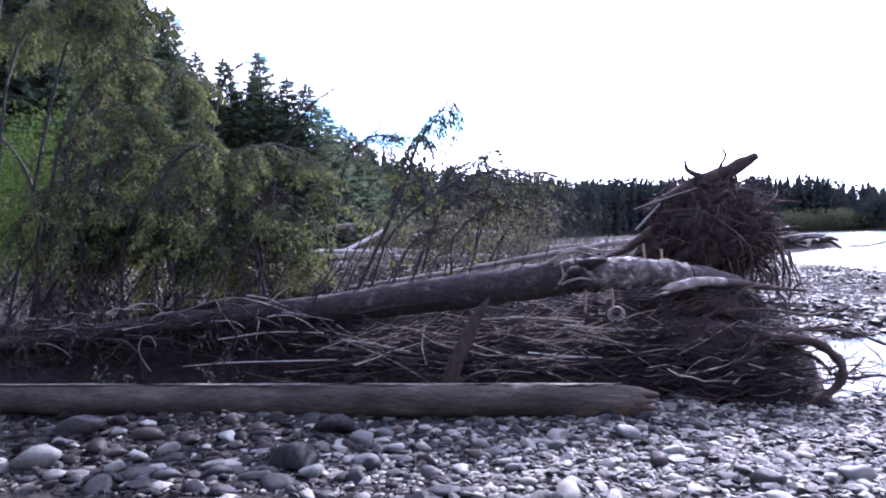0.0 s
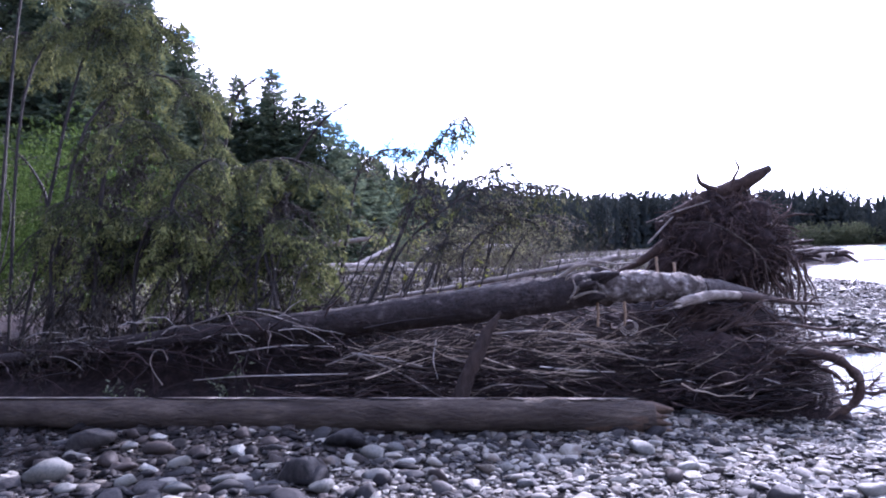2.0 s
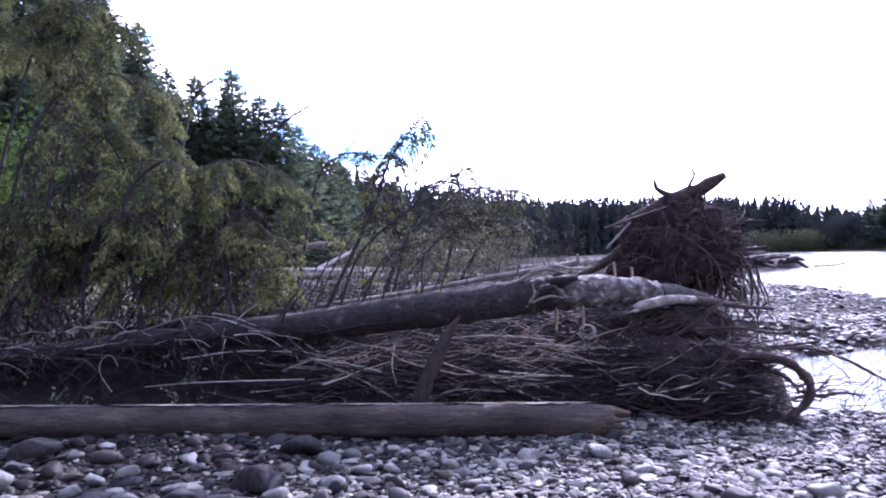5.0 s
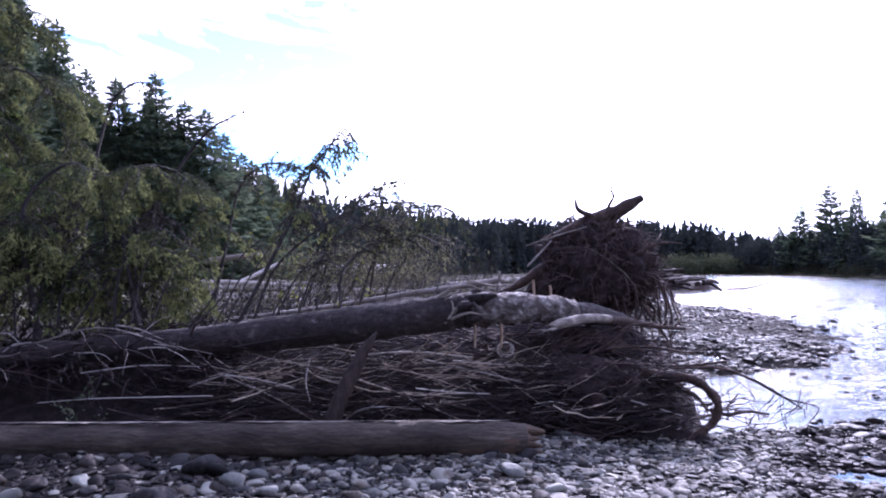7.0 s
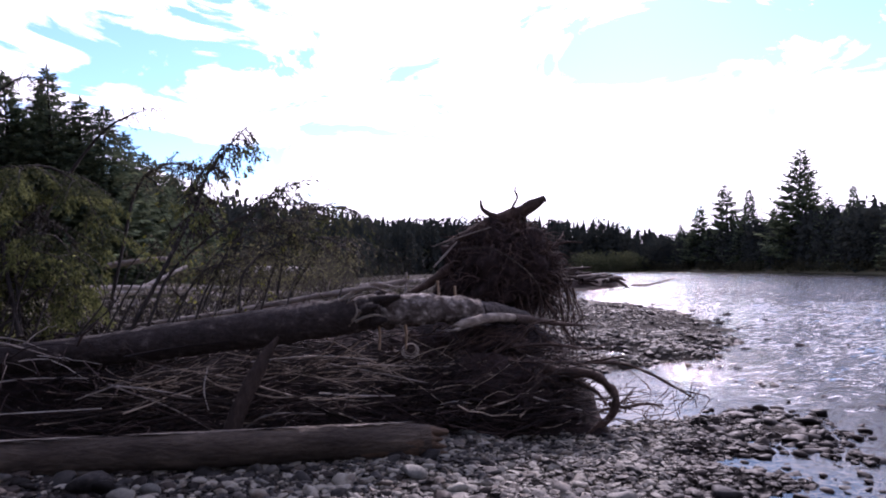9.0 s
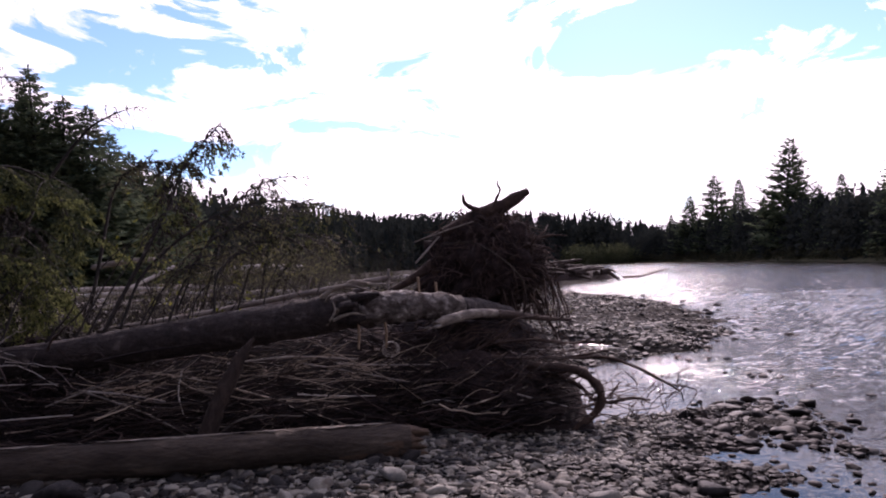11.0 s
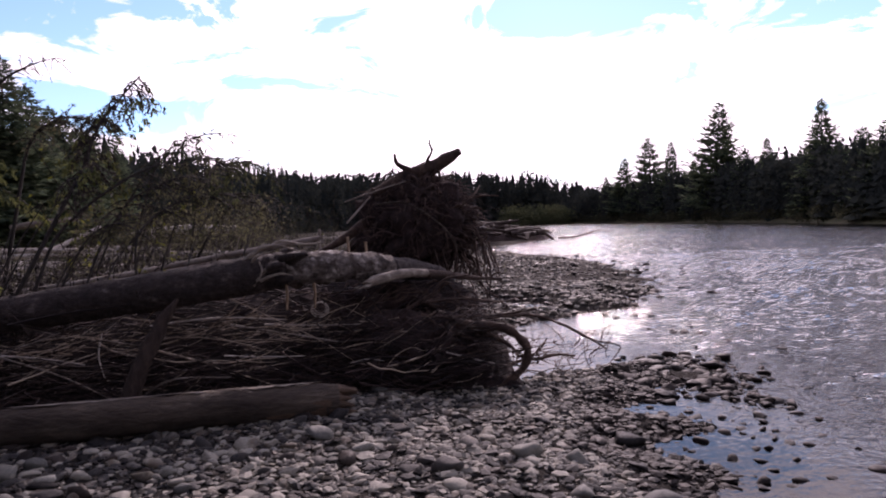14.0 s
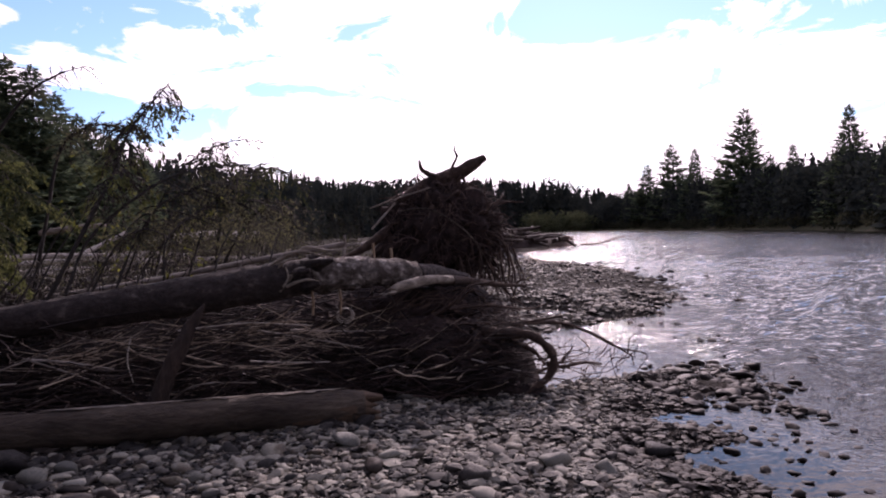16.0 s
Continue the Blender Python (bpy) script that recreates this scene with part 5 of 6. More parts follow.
def dead_sapling(name, pts, r, twigs, spread, label):
    """A dead sapling bowed over, with a few drooping twigs."""
    at = np.array(pts[0], float)
    e = thing(name, pts[0], label, "dead tree", "bowed dead saplings")
    line = smooth_path(pts, 22) - at
    stem = Geo()
    stem.tube(line, np.linspace(r, r * 0.15, 22), 6, 0.05, rng)
    part("stem", stem, M_BARK, e)
    tw, leaf = Geo(), Geo()
    pos = []
    for _ in range(twigs):
        p = line[int(rng.integers(9, 22))]
        d = np.array((rng.normal(0, 0.6), rng.normal(0, 0.6), rng.normal(-0.35, 0.4))) * spread
        q = bent(p, p + d, 5, 0.08 * spread, rng, 0.02 * spread)
        tw.tube(q, np.linspace(r * 0.25, r * 0.08, 5), 3, cap=False)
        pos.append(q[rng.integers(1, 5, 7)] + rng.normal(0, 0.02, (7, 3)))
    pos = np.concatenate(pos)
    leaf.blades(pos, rng.normal(0, 1, pos.shape) + (0, 0, -0.6), 0.12 * spread ** 0.5, 0.035 * spread ** 0.5, rng)
    tagged(part("twig_spray", tw, M_BARK, e), kind="stuff")
    part("foliage", leaf, M_DEAD, e, smooth=False)


dead_sapling("bowed_sapling", [(-4.4, 13, 0), (-4.0, 13, 2.0), (-3.75, 13, 3.1), (-3.32, 13, 3.49), (-2.92, 13, 3.51), (-2.6, 13, 3.4)], 0.035, 110, 0.36, "bowed dead sapling with drooping dry twigs")
dead_sapling("bowed_sapling", [(-14, 30, 0), (-12.0, 30, 4.6), (-10.3, 30, 7.15), (-9.15, 30, 8.0), (-8.2, 30, 8.34)], 0.09, 26, 0.9, "tall bowed dead sapling against the sky")
dead_sapling("bowed_sapling", [(-2.6, 13, 0), (-2.1, 13, 1.8), (-1.8, 13, 2.7), (-1.4, 13, 2.95), (-1.0, 13, 2.85)], 0.03, 14, 0.45, "thin bowed dead sapling in the scrub")
dead_sapling("bowed_sapling", [(-1.6, 14, 0), (-1.3, 14, 2.0), (-0.95, 14, 2.72), (-0.5, 14, 2.84)], 0.028, 14, 0.4, "thin bowed dead sapling in the scrub")
dead_sapling("bowed_sapling", [(-1.2, 10, 0), (-0.8, 10, 1.3), (-0.3, 10, 1.95), (0.1, 10, 1.85)], 0.03, 60, 0.4, "low bowed sapling with olive twigs beside the pole")
dead_sapling("bowed_sapling", [(-9.6, 12, 0.2), (-9.55, 12, 2.4), (-9.9, 12, 3.35), (-10.5, 12, 3.9)], 0.05, 8, 0.4, "bare grey broken sapling among the green scrub")

dead_sapling("bowed_sapling", [(-10.5, 20, 0), (-10.0, 20, 4.0), (-9.48, 20, 6.2), (-9.12, 20, 6.67), (-8.75, 20, 6.89), (-8.3, 20, 6.82)], 0.06, 40, 0.45, "tall bowed dead sapling against the sky")

# ---------------------------------------------------------------- the upturned root plate
rng = np.random.default_rng(51)
plate = thing("root_plate", (2.15, 9.2, 0), "upturned root plate of a washed-out tree, dark roots and soil", "root plate")
R0 = np.array((2.15, 9.2, 0.0))
v, f = ico(5)
n1 = np.array([noise.fractal(Vector(p) * 2.2, 0.6, 2.0, 7) for p in v])
n2 = np.array([abs(noise.noise(Vector((p[0] * 7, p[1] * 7, p[2] * 3.5)))) for p in v])
n3 = np.array([abs(noise.noise(Vector((p[0] * 19, p[1] * 19, p[2] * 9)))) for p in v])
blob = v * (1.0 + 0.2 * n1 - 0.14 * n2 - 0.16 * n3)[:, None] * (0.78, 0.55, 0.76) + (-0.14, 0.05, 1.5)
blob[:, 0] += -0.42 * np.clip(1.55 - blob[:, 2], 0, 1)
geo = Geo()
geo.add(blob, np.concatenate([f, f[:, 2:]], 1))
part("soil_mass", geo, M_SOIL, plate)
for i in range(150):
    a, b = rng.uniform(0, 6.283), rng.uniform(-0.7, 1.2)
    d = np.array((math.cos(a) * math.cos(b), math.sin(a) * math.cos(b) * 0.7, math.sin(b)))
    p0 = np.array((-0.08, 0.0, 1.5)) + d * (0.5, 0.4, 0.5)
    p1 = np.array((-0.1, 0.0, 1.5)) + d * (0.8, 0.75, 0.78) * rng.uniform(0.82, 1.1)
    p2 = p1 + d * rng.uniform(-0.05, 0.1) + (rng.normal(0, 0.16), rng.normal(0, 0.1), rng.normal(-0.12, 0.15))
    geo = Geo()
    geo.tube(smooth_path([p0, p1, p2], 7), np.linspace(rng.uniform(0.014, 0.04), 0.005, 7), 5, 0.08, rng)
    part("root", geo, M_ROOT, plate)
fibre = Geo()
for i in range(850):                         # fibrous roots laid over the face, sweeping down from the crown
    a, b = rng.uniform(-3.0, -0.1), rng.uniform(-0.8, 1.2)
    d = np.array((math.cos(a) * math.cos(b), math.sin(a) * math.cos(b), math.sin(b)))
    p1 = np.array((-0.12, 0.05, 1.5)) + d * (0.74, 0.56, 0.72)
    p1[0] -= 0.42 * max(0.0, 1.55 - p1[2])
    sweep = np.array((rng.normal(0.08 * math.cos(a), 0.16), rng.normal(0.0, 0.05), rng.normal(-0.12, 0.13)))
    fibre.tube(bent(p1, p1 + sweep, 6, rng.normal(0.04, 0.03), rng, 0.016), np.linspace(rng.choice([0.003, 0.004, 0.006, 0.01]), 0.002, 6), 4, cap=False)
tagged(part("root_fibre", fibre, M_FIBRE, plate, "reddish fibrous roots matted over the soil"), kind="stuff")
hair = Geo()
for i in range(420):
    a, b = rng.uniform(0, 6.283), rng.uniform(-0.9, 1.35)
    d = np.array((math.cos(a) * math.cos(b), math.sin(a) * math.cos(b) * 0.75, math.sin(b)))
    p1 = np.array((-0.1, 0.0, 1.5)) + d * (0.68, 0.55, 0.66)
    p2 = p1 + d * rng.uniform(0.0, 0.1) + (rng.normal(0, 0.13), rng.normal(0, 0.12), rng.normal(-0.08, 0.14))
    hair.tube(bent(p1, p2, 5, 0.03, rng, 0.02), np.linspace(rng.uniform(0.004, 0.012), 0.002, 5), 3, cap=False)
tagged(part("root_hair", hair, M_ROOT, plate), kind="stuff")
for i in range(26):                          # fringe of thin roots hanging down beside the water
    x = rng.uniform(-0.6, 0.75)
    p0 = np.array((x, -0.35 + rng.normal(0, 0.1), rng.uniform(1.1, 1.4)))
    p2 = p0 + (rng.normal(0.15, 0.15), rng.normal(-0.1, 0.1), -rng.uniform(0.35, 1.1))
    geo = Geo()
    geo.tube(bent(p0, p2, 8, -0.03, rng, 0.02), np.linspace(0.016, 0.005, 8), 4)
    part("root", geo, M_ROOT, plate)
for name, pts, r, m in (("broken_limb", [(1.45, 9.1, 2.0), (1.85, 9.15, 2.2), (2.2, 9.1, 2.31), (2.4, 9.06, 2.42), (2.56, 9.05, 2.51)], [0.06, 0.085, 0.095, 0.08, 0.045], M_ROOT),
                        ("root_hook", [(1.95, 9.1, 2.26), (1.82, 9.1, 2.31), (1.73, 9.1, 2.38), (1.71, 9.1, 2.49)], [0.045, 0.035, 0.028, 0.012], M_ROOT),
                        ("root_spike", [(2.08, 9.05, 2.25), (2.13, 9.05, 2.4), (2.19, 9.05, 2.52), (2.16, 9.05, 2.6), (2.17, 9.05, 2.66)], [0.024, 0.018, 0.015, 0.008], M_ROOT),
                        ("arched_root", [(1.38, 8.62, 1.83), (1.69, 8.56, 1.85), (1.97, 8.56, 1.72), (2.24, 8.58, 1.5), (2.4, 8.6, 1.25)], [0.009, 0.01, 0.01, 0.009, 0.007], M_LOG),
                        ("peeled_root", [(1.05, 8.8, 1.62), (1.2, 8.8, 1.78), (1.35, 8.8, 1.94)], [0.012, 0.014, 0.008], M_DRIFT),
                        ("peeled_root", [(1.04, 8.85, 1.88), (1.4, 8.8, 2.0), (1.8, 8.85, 2.12)], [0.008, 0.009, 0.007], M_DRIFT),
                        ("prop_root", [(2.2, 8.9, 1.35), (2.22, 8.9, 0.9), (2.2, 8.95, -0.3)], [0.09, 0.07, 0.1], M_ROOT),
                        ("prop_root", [(1.7, 9.0, 1.2), (1.6, 8.9, 0.6), (1.5, 8.9, -0.3)], [0.12, 0.1, 0.12], M_ROOT),
                        ("side_root", [(1.3, 9.1, 1.6), (0.9, 9.1, 1.35), (0.5, 9.2, 1.15), (0.3, 9.2, 0.9)], [0.08, 0.045, 0.03, 0.012], M_ROOT)):
    geo = Geo()
    line = smooth_path(pts, 14) - R0
    geo.tube(line, np.interp(np.linspace(0, 1, 14), np.linspace(0, 1, len(r)), r), 8, 0.08, rng)
    part(name, geo, m, plate)

# ---------------------------------------------------------------- logs lying about
def lying(name, pts, radii, material, label, n=12, lump=0.04, category="log", group=""):
    at = Vector(pts[0])
    e = thing(name, at, label, category, group)
    geo = Geo()
    k = max(10, 4 * len(pts))
    geo.tube(smooth_path(pts, k) - np.array(pts[0]), np.interp(np.linspace(0, 1, k), np.linspace(0, 1, len(radii)), radii), n, lump, rng)
    part("stem", geo, material, e)
    return e


def stubs(e, pts, count, long, r, material):
    at = np.array(e.location)
    line = smooth_path(pts, 40)
    for _ in range(count):
        p = line[int(rng.integers(4, 38))]
        a = rng.uniform(0.2, 2.9)
        geo = Geo()
        tip = p + np.array((rng.normal(0, 0.1), math.cos(a) * long * 0.6, math.sin(a) * long)) * rng.uniform(0.4, 1)
        geo.tube(bent(p, tip, 5, 0.02, rng, 0.01) - at, np.linspace(r, r * 0.4, 5), 5)
        part("stub", geo, material, e)


pts = [(1.06, 6.98, 1.0), (1.12, 7.02, 1.035), (1.3, 7.12, 1.07), (1.55, 7.3, 1.085), (1.8, 7.48, 1.06)]
e = lying("peeled_log", pts, [0.03, 0.046, 0.05, 0.046, 0.04], M_PEELED_RIM, "short pale peeled log resting on the tangle", lump=0.09)
for i in range(9):                           # its torn end
    a, w = rng.uniform(0, 6.283), rng.uniform(0.012, 0.034)
    root = np.array((0.05, w * math.cos(a), 0.02 + w * math.sin(a)))
    geo = Geo()
    geo.tube(bent(root, root + (-rng.uniform(0.06, 0.17), -rng.uniform(0.0, 0.05), rng.normal(-0.012, 0.02)), 4, 0.005, rng, 0.004), [0.013, 0.011, 0.007, 0.002], 5)
    part("splinter", geo, M_PEELED_RIM if i % 3 else M_ROOT, e)
tail = [(1.76, 7.45, 1.06), (2.05, 7.7, 1.02), (2.4, 7.95, 0.95), (2.8, 8.2, 0.9)]
geo = Geo()
geo.tube(smooth_path(tail, 14) - np.array(pts[0]), np.linspace(0.05, 0.018, 14), 10, 0.06, rng)
part("dark_tip", geo, M_ROOT, e, "dark bark left on the thin end")
stubs(e, tail, 6, 0.25, 0.013, M_ROOT)
pts = [(-2.6, 8.7, 0.98), (-1.57, 8.8, 1.1), (-0.46, 9.0, 1.27), (0.76, 9.3, 1.45)]
e = lying("grey_pole", pts, [0.02, 0.03, 0.035, 0.035], M_DRIFT, "slender grey driftwood pole propped behind the trunk")
stubs(e, pts, 4, 0.3, 0.012, M_DRIFT)
geo = Geo()
geo.tube(np.array([(0.73, 9.28, 1.30), (0.74, 9.28, 1.56)]) - np.array(pts[0]), [0.02, 0.017], 7)
part("post", geo, M_DRIFT, e)
lying("leaning_stump", [(-1.07, 6.46, -0.05), (-0.98, 6.5, 0.3), (-0.86, 6.56, 0.58), (-0.73, 6.62, 0.84), (-0.62, 6.66, 1.0)], [0.1, 0.078, 0.072, 0.05, 0.014], M_SNAG, "splintered brown snag leaning out of the brush", 10, 0.1, "snag")
lying("thin_pole", [(-3.78, 6.62, 0.345), (-3.3, 6.6, 0.385), (-2.8, 6.6, 0.40), (-2.15, 6.62, 0.41)], [0.003, 0.005, 0.006, 0.006], M_DRIFT, "thin straight reddish pole caught in the brush", 8, 0.02, "pole")
for pts, r in (([(-14.5, 29, 0.8), (-10, 30, 1.0), (-6.5, 31, 0.85)], 0.13), ([(-12.5, 29.5, 0.25), (-10, 30, 0.42), (-7, 30.5, 0.45)], 0.13), ([(-12.0, 36, 1.95), (-10.3, 35, 2.15), (-8.8, 34.5, 2.25)], 0.15), ([(-11.5, 34, 0.2), (-10, 35.5, 1.0), (-8.5, 37, 1.9)], 0.12), ([(-8.5, 33, 0.3), (-4, 33.5, 0.5), (-1.0, 34, 0.42)], 0.17), ([(-17, 43, 0.6), (-11, 42, 0.75), (-6, 41, 0.5)], 0.25), ([(-12, 50, 0.9), (-7, 50, 1.6), (-3, 51, 1.5)], 0.4),
               ([(-10.5, 25, 0.35), (-7.5, 25.5, 0.5), (-5.0, 26, 0.4)], 0.1), ([(-9.5, 22, 0.3), (-7.0, 22.5, 0.42), (-4.5, 23, 0.35)], 0.09), ([(-8.0, 19, 0.25), (-5.5, 19.5, 0.4), (-3.6, 20, 0.3)], 0.08), ([(-12.5, 33, 0.6), (-9.0, 32.5, 0.75), (-6.0, 32, 0.6)], 0.13), ([(-5.5, 24, 0.3), (-3.0, 24.5, 0.4), (-0.8, 25, 0.3)], 0.09), ([(-9, 38, 0.4), (-3, 37, 0.45)], 0.18), ([(-6, 28, 0.3), (-1.5, 27, 0.4)], 0.13), ([(-3, 44, 0.3), (6, 46, 0.9)], 0.25)):
    lying("driftwood_log", pts, [r, r * 0.9, r * 0.7], M_DRIFT, "bleached driftwood log stranded on the gravel bar", 9, 0.05, "log", "stranded logs")
wrack = Geo()
gx2, gy2 = np.meshgrid(np.linspace(0, 1, 70), np.linspace(0, 1, 16))
top = np.interp(gx2, [0, 0.1, 0.5, 0.85, 1], [1.5, 1.6, 1.35, 0.8, 0.0]) * np.sin(np.pi * np.clip(gy2, 0, 1)) ** 0.5
rough = np.array([noise.fractal(Vector((p * 14, q * 7, 0)), 0.7, 2.0, 4) for p, q in zip(gx2.ravel(), gy2.ravel())]).reshape(gx2.shape)
wz = WATER_Z - 0.1 + np.clip(top * (1 + 0.5 * rough), 0, 2)
i0 = (np.arange(15)[:, None] * 70 + np.arange(69)).ravel()
wrack.add(np.stack([9.5 + 14.5 * gx2 + gy2 * 2, 45.2 + 15 * gx2 + gy2 * 7, wz], -1).reshape(-1, 3), np.stack([i0, i0 + 1, i0 + 71, i0 + 70], 1))
tagged(part("wrack_bank", wrack, M_SOIL), "low dark bank of flood wrack on the point", "wrack", kind="stuff")
for i in range(60):
    a = rng.normal(0.35, 0.4)
    u = rng.uniform(0, 0.82)
    x, y = 9.5 + 14.5 * u + rng.uniform(-0.3, 1.6), 45.2 + 15 * u + rng.uniform(-0.3, 3)
    l = rng.uniform(1.5, 4.2)
    z = float(np.interp(u, [0, 0.5, 1], [1.0, 0.85, 0.2])) * rng.uniform(0.1, 1.4) + 0.05
    lying("driftwood_log", [(x - l * math.cos(a) / 2, y - l * math.sin(a) / 2, z), (x, y, z + 0.1), (x + l * math.cos(a) / 2, y + l * math.sin(a) / 2, z + rng.normal(0.05, 0.2))], [0.18, 0.16, 0.08], M_DRIFT if i % 12 == 0 else M_SNAG,
          "bleached log on the point of the bar" if i % 12 == 0 else "dark waterlogged log on the point of the bar", 8, 0.06, "log", "logs on the point")
lying("snagged_branch", [(23.5, 58.5, -0.1), (25.5, 59.0, -0.05), (27.0, 59.2, 0.3), (28.0, 59.3, 0.5)], [0.08, 0.06, 0.03], M_ROOT, "thin branch trailing in the river off the point", 7, 0.05, "branch")

# ---------------------------------------------------------------- the brush pile
rng = np.random.default_rng(61)
pile = thing("brush_pile", (0.3, 7.5, 0), "tangled pile of dry sticks and flood wrack under the trunk", "brush pile")
B0 = np.array((0.3, 7.5, 0.0))


def pile_top(x, y):
    """Height of the tangle."""
    h = np.interp(x, [-6, -3.2, -2.2, -0.6, 1.2, 2.3, 2.75, 3.1], [0.3, 0.3, 0.6, 0.72, 0.68, 0.58, 0.35, 0.0])
    return h * np.clip((y - 6.45) / 1.0, 0, 1) ** 0.7


# dark sheet standing in for the shade inside the pile
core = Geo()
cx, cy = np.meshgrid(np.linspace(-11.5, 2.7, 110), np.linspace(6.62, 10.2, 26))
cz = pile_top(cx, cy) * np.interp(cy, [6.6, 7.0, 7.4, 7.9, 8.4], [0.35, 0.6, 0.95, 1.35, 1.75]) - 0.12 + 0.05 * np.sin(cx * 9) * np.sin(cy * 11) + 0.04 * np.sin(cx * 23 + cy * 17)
# on the left it rises as a dark wall, in place of the shaded void
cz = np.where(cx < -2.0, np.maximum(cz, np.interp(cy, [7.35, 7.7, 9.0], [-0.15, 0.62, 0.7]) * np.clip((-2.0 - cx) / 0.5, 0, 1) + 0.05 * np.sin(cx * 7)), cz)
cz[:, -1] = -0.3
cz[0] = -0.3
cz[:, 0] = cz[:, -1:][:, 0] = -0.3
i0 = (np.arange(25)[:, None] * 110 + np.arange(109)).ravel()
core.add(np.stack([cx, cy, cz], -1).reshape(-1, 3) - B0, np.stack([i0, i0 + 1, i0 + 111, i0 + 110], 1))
part("shade_core", core, M_SHADE_CORE, pile, "dark sheet inside the pile, coloured for the shade there")

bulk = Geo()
for i in range(2300):                        # the tangle within, its shade put into the stick colour
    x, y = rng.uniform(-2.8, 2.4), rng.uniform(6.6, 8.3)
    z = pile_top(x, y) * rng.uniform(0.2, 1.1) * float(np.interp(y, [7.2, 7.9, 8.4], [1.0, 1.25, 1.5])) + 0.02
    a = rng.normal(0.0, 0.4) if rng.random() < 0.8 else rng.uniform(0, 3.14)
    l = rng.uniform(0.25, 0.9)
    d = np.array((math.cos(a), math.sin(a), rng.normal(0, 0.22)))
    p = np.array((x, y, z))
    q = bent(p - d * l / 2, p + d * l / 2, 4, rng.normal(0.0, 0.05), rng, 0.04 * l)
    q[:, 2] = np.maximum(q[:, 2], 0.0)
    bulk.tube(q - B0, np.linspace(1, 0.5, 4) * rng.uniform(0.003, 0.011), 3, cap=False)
tagged(part("fine_tangle", bulk, M_SHADE_STICKS, pile), kind="stuff")
for i in range(205):                         # bleached sticks lying along the top and the front
    crest = i < 130
    x = rng.uniform(-2.2, 1.0) if crest else rng.uniform(-2.4, 2.2)
    y = rng.uniform(6.72, 7.15) if crest else rng.uniform(6.55, 6.9)
    z = np.interp(x, [-2.4, -1.4, -0.3, 1.2], [0.5, 0.62, 0.66, 0.6]) + rng.normal(0.02, 0.07) if crest else rng.uniform(0.08, 0.5)
    a, l = rng.normal(0.0, 0.4), float(np.clip(rng.lognormal(-0.6, 0.5), 0.2, 1.6))
    d = np.array((math.cos(a), math.sin(a) * 0.5, rng.normal(0.02, 0.2)))
    p = np.array((x, y, z))
    q = bent(p - d * l / 2, p + d * l / 2, 7, rng.normal(0.0, 0.03), rng, 0.012 * l)
    q[:, 2] = np.maximum(q[:, 2], 0.01)
    geo = Geo()
    r = rng.choice([0.004, 0.0055, 0.008, 0.012], p=[0.35, 0.35, 0.22, 0.08])
    geo.tube(q - B0, np.linspace(r, r * 0.45, 7), 5)
    if rng.random() < 0.35:                  # a side twig left on
        b = q[4]
        geo.tube(np.array([b, b + d * 0.12 + (0, 0, 0.05), b + d * 0.24 + (0, -0.03, 0.12)]) - B0, [r * 0.6, r * 0.5, r * 0.3], 4, cap=False)
    part("stick", geo, M_STICK, pile)
for pts, r in (([(-4.12, 6.6, 0.3), (-4.2, 6.57, 0.44), (-4.22, 6.55, 0.56), (-4.16, 6.55, 0.66), (-4.07, 6.55, 0.66), (-4.03, 6.56, 0.56)], 0.006), ([(-4.03, 7.0, 0.86), (-3.3, 6.9, 1.02), (-2.53, 6.9, 0.8)], 0.009), ([(-3.52, 6.9, 0.58), (-2.9, 6.85, 0.66), (-2.35, 6.85, 0.65)], 0.008),
               ([(-1.28, 6.8, 0.72), (-1.31, 6.78, 0.52), (-1.27, 6.78, 0.33)], 0.008), ([(-2.14, 6.75, 0.6), (-1.61, 6.72, 0.385), (-1.2, 6.7, 0.15)], 0.009),
               ([(-2.12, 6.8, 0.58), (-1.8, 6.78, 0.54), (-1.42, 6.76, 0.46)], 0.012), ([(-2.4, 6.7, 0.48), (-2.0, 6.72, 0.62), (-1.6, 6.75, 0.75)], 0.009),
               ([(-0.26, 6.75, 0.458), (0.1, 6.76, 0.42), (0.45, 6.78, 0.40)], 0.008), ([(-0.9, 6.9, 0.75), (-0.3, 6.95, 0.78), (0.3, 7.0, 0.72)], 0.008),
               ([(-0.2, 6.85, 0.72), (0.3, 6.8, 0.62), (0.8, 6.8, 0.5)], 0.008), ([(0.1, 6.9, 0.7), (0.6, 6.9, 0.66), (1.0, 6.95, 0.64)], 0.009), ([(-1.0, 6.75, 0.12), (-0.7, 6.62, 0.3), (-0.2, 6.6, 0.29)], 0.01),
               ([(0.87, 6.78, 0.3), (1.03, 6.75, 0.334), (1.18, 6.72, 0.31)], 0.006), ([(1.8, 6.8, 0.335), (2.03, 6.74, 0.27), (2.26, 6.7, 0.21)], 0.008)):
    geo = Geo()
    geo.tube(smooth_path(pts, 10) - B0, np.linspace(r, r * 0.6, 10), 6, 0.05, rng)
    part("pale_stick", geo, M_DRIFT, pile)
for turn in range(3):                          # a springy coil of vine on top
    t = np.linspace(0, 6.6, 18)
    geo = Geo()
    rr = 0.085 - 0.014 * turn
    geo.tube(np.stack([0.62 + rr * np.cos(t + turn), 7.02 + 0.01 * t, 0.79 + 0.01 * turn + rr * 0.9 * np.sin(t + turn)], 1) - B0, 0.005, 5)
    part("vine_coil", geo, M_DRIFT, pile)

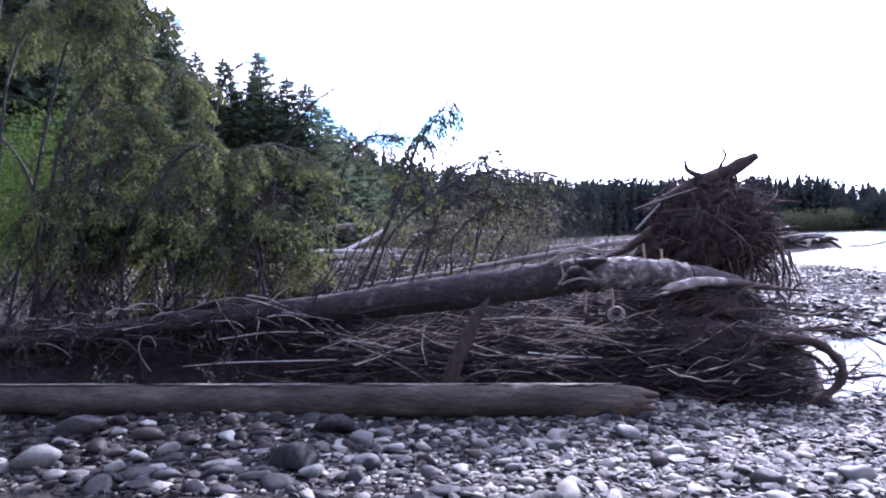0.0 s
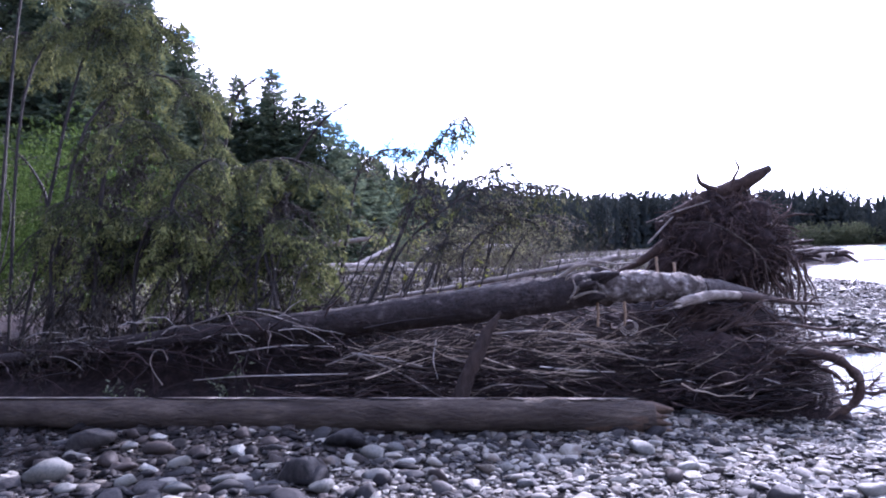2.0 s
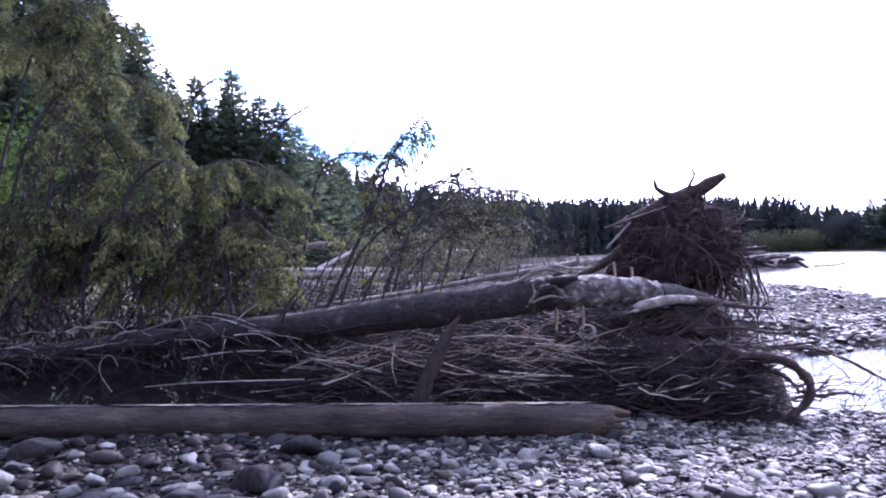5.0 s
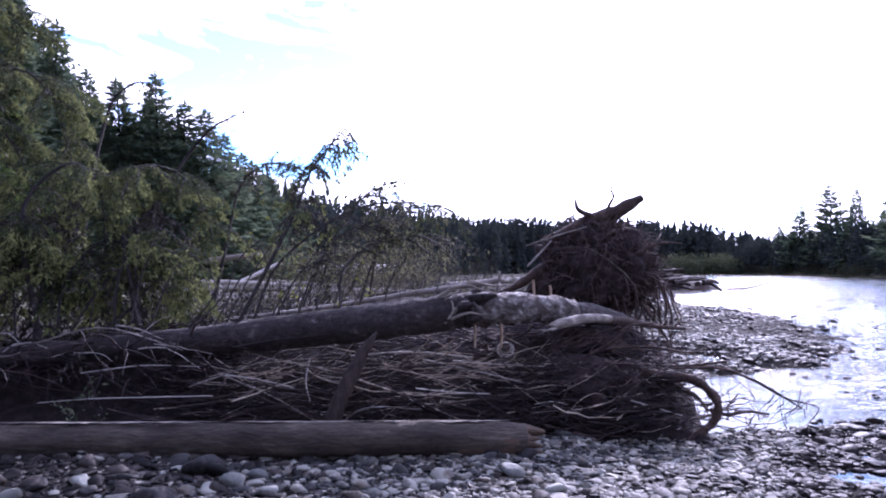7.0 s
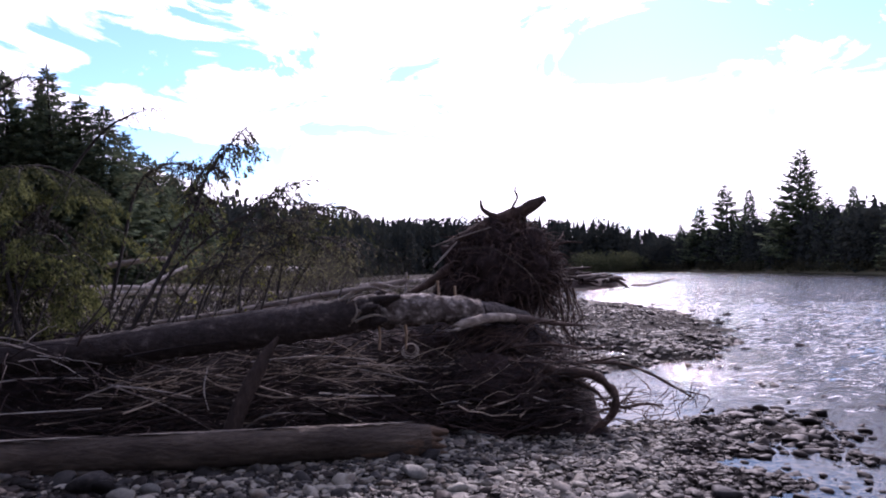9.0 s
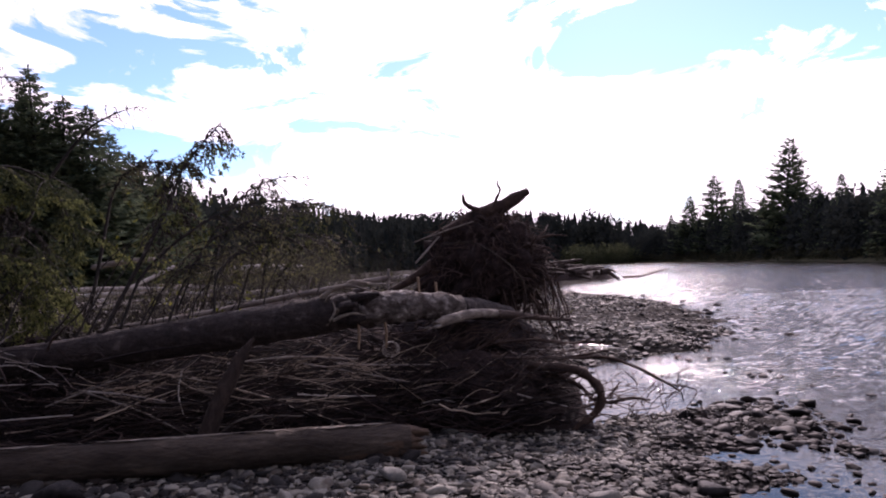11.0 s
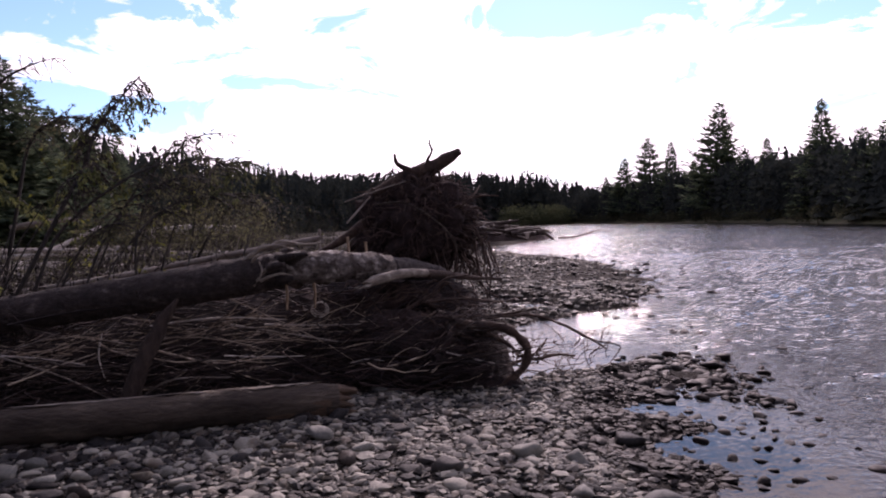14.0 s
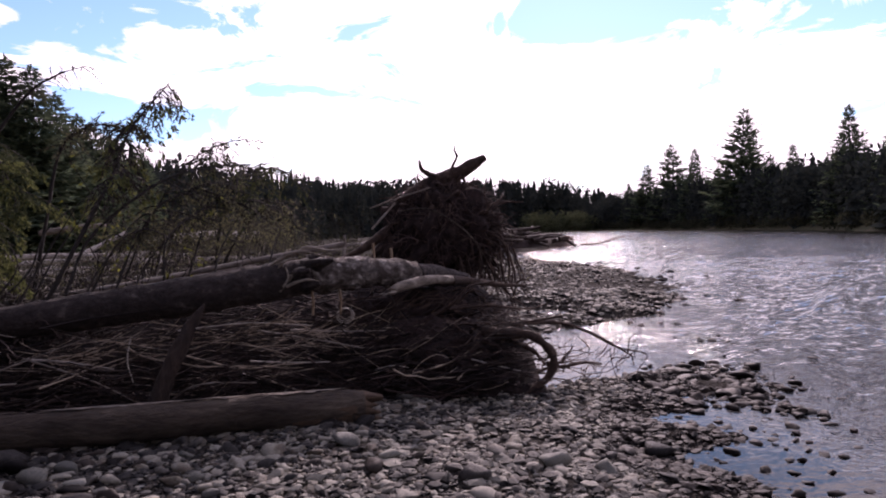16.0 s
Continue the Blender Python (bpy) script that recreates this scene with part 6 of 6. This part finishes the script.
# the root snarl at the water's edge
snarl = thing("root_snarl", (2.3, 7.1, 0), "dark snarl of roots and branches reaching over the water", "root snarl")
S0 = np.array((2.3, 7.1, 0.0))
for pts, r in (([(2.0, 7.1, 0.55), (2.2, 6.95, 0.54), (2.42, 6.85, 0.53), (2.6, 6.8, 0.37), (2.62, 6.8, 0.18), (2.45, 6.8, 0.02), (2.25, 6.8, -0.1)], 0.062),
               ([(2.0, 7.2, 0.5), (2.3, 7.1, 0.44), (2.5, 7.0, 0.33), (2.6, 6.95, 0.2)], 0.035),
               ([(2.3, 7.5, 0.55), (2.97, 7.7, 0.52), (3.36, 7.7, 0.39), (3.67, 7.7, 0.22), (3.89, 7.7, 0.08)], 0.02), ([(3.36, 7.7, 0.39), (3.7, 7.7, 0.2), (4.05, 7.7, 0.1), (4.03, 7.7, 0.0), (3.84, 7.7, -0.2)], 0.009),
               ([(2.6, 6.9, 0.22), (2.8, 7.0, 0.16), (3.05, 7.1, 0.17), (3.3, 7.2, 0.12)], 0.026), ([(2.5, 7.0, 0.12), (2.75, 7.0, 0.2), (2.95, 7.1, 0.34)], 0.016),
               ([(1.6, 7.2, 0.66), (1.9, 7.12, 0.635), (2.4, 7.1, 0.625), (2.84, 7.1, 0.665)], 0.022), ([(1.5, 7.3, 0.7), (1.78, 7.3, 0.87), (1.92, 7.32, 1.0), (2.2, 7.4, 1.03)], 0.02),
               ([(1.7, 7.25, 0.78), (2.1, 7.2, 0.8), (2.5, 7.25, 0.74), (2.75, 7.3, 0.78)], 0.016), ([(2.1, 7.15, 0.63), (2.35, 7.1, 0.5), (2.5, 7.05, 0.45)], 0.02)):
    geo = Geo()
    geo.tube(smooth_path(pts, 22) - S0, np.linspace(r, r * 0.45, 22) * (1 + 0.18 * np.sin(np.arange(22) * 1.9)), 8, 0.16, rng)
    part("root", geo, M_ROOT, snarl)
v, f = ico(4)
# last two masses are added as dark fill for the shaded void under the stem
for at, size in (((1.5, 7.35, 0.2), (0.82, 0.5, 0.44)), ((1.75, 7.15, 0.16), (0.32, 0.35, 0.36)), ((1.0, 7.3, 0.12), (0.5, 0.4, 0.36)), ((1.35, 7.75, 0.62), (0.62, 0.3, 0.32)), ((0.7, 7.75, 0.5), (0.5, 0.3, 0.36))):
    n1 = np.array([noise.fractal(Vector(p) * 3.0 + Vector(at), 0.6, 2.0, 6) for p in v])
    geo = Geo()
    geo.add(v * (1 + 0.4 * n1)[:, None] * size + np.array(at) - S0, np.concatenate([f, f[:, 2:]], 1))
    part("root_mass", geo, M_SOIL, snarl)
for i in range(190):
    x, y = rng.uniform(0.9, 2.35), rng.uniform(6.85, 8.4)
    z = rng.uniform(0.0, 0.72) * np.interp(x, [1, 2.3, 2.8], [1, 1, 0.7])
    a = rng.normal(0, 0.8)
    d = np.array((math.cos(a), math.sin(a), rng.normal(0, 0.35)))
    l = rng.uniform(0.25, 0.7)
    q = bent(np.array((x, y, z)) - d * l / 2, np.array((x, y, z)) + d * l / 2, 6, rng.normal(0.05, 0.08), rng, 0.03)
    q[:, 2] = np.maximum(q[:, 2], -0.1)
    geo = Geo()
    geo.tube(q - S0, np.linspace(rng.uniform(0.004, 0.014), 0.003, 6), 5, 0.05, rng)
    part("root", geo, M_ROOT, snarl)
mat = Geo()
for i in range(900):                         # fine roots and twigs matted over the snarl, in the shade-darkened stick colour
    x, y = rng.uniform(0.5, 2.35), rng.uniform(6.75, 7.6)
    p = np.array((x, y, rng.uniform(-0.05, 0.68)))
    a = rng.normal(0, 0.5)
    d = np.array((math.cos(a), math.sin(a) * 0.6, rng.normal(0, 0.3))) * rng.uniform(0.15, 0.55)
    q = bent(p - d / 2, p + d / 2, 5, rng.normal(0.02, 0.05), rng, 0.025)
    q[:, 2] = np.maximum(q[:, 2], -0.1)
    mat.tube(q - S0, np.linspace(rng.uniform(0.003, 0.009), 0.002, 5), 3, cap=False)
tagged(part("fine_root_mat", mat, M_SHADE_STICKS, snarl), kind="stuff")
for i in range(70):                          # roots hanging in the dark under the pale stem
    p = np.array((rng.uniform(0.4, 2.1), rng.uniform(7.1, 7.5), rng.uniform(0.35, 0.95)))
    a = rng.uniform(-0.9, 0.9)
    d = np.array((math.cos(a), rng.normal(0, 0.3), -math.sin(a))) * rng.uniform(0.2, 0.6)
    geo = Geo()
    geo.tube(bent(p, p + d, 7, rng.normal(0, 0.06), rng, 0.03) - S0, np.linspace(rng.uniform(0.004, 0.016), 0.003, 7), 5, 0.1, rng)
    part("root", geo, M_ROOT, snarl)
for i in range(34):                          # thin twigs springing up off the branch over the water
    x = rng.uniform(2.6, 3.6)
    p = np.array((x, rng.uniform(6.9, 7.8), rng.uniform(-0.1, 0.25)))
    d = np.array((rng.normal(0.12, 0.2), rng.normal(0, 0.15), rng.uniform(0.1, 0.42)))
    geo = Geo()
    geo.tube(bent(p, p + d, 7, rng.normal(0, 0.05), rng, 0.03) - S0, np.linspace(0.006, 0.002, 7), 4)
    part("twig", geo, M_ROOT, snarl)
for i in range(14):
    p = np.array((rng.uniform(2.5, 3.0), rng.uniform(6.9, 7.4), rng.uniform(0.0, 0.3)))
    d = np.array((rng.uniform(0.2, 0.6), rng.normal(0, 0.2), rng.normal(0.02, 0.12)))
    geo = Geo()
    geo.tube(bent(p, p + d, 7, 0.04, rng, 0.03) - S0, np.linspace(0.008, 0.002, 7), 4)
    part("twig", geo, M_ROOT, snarl)
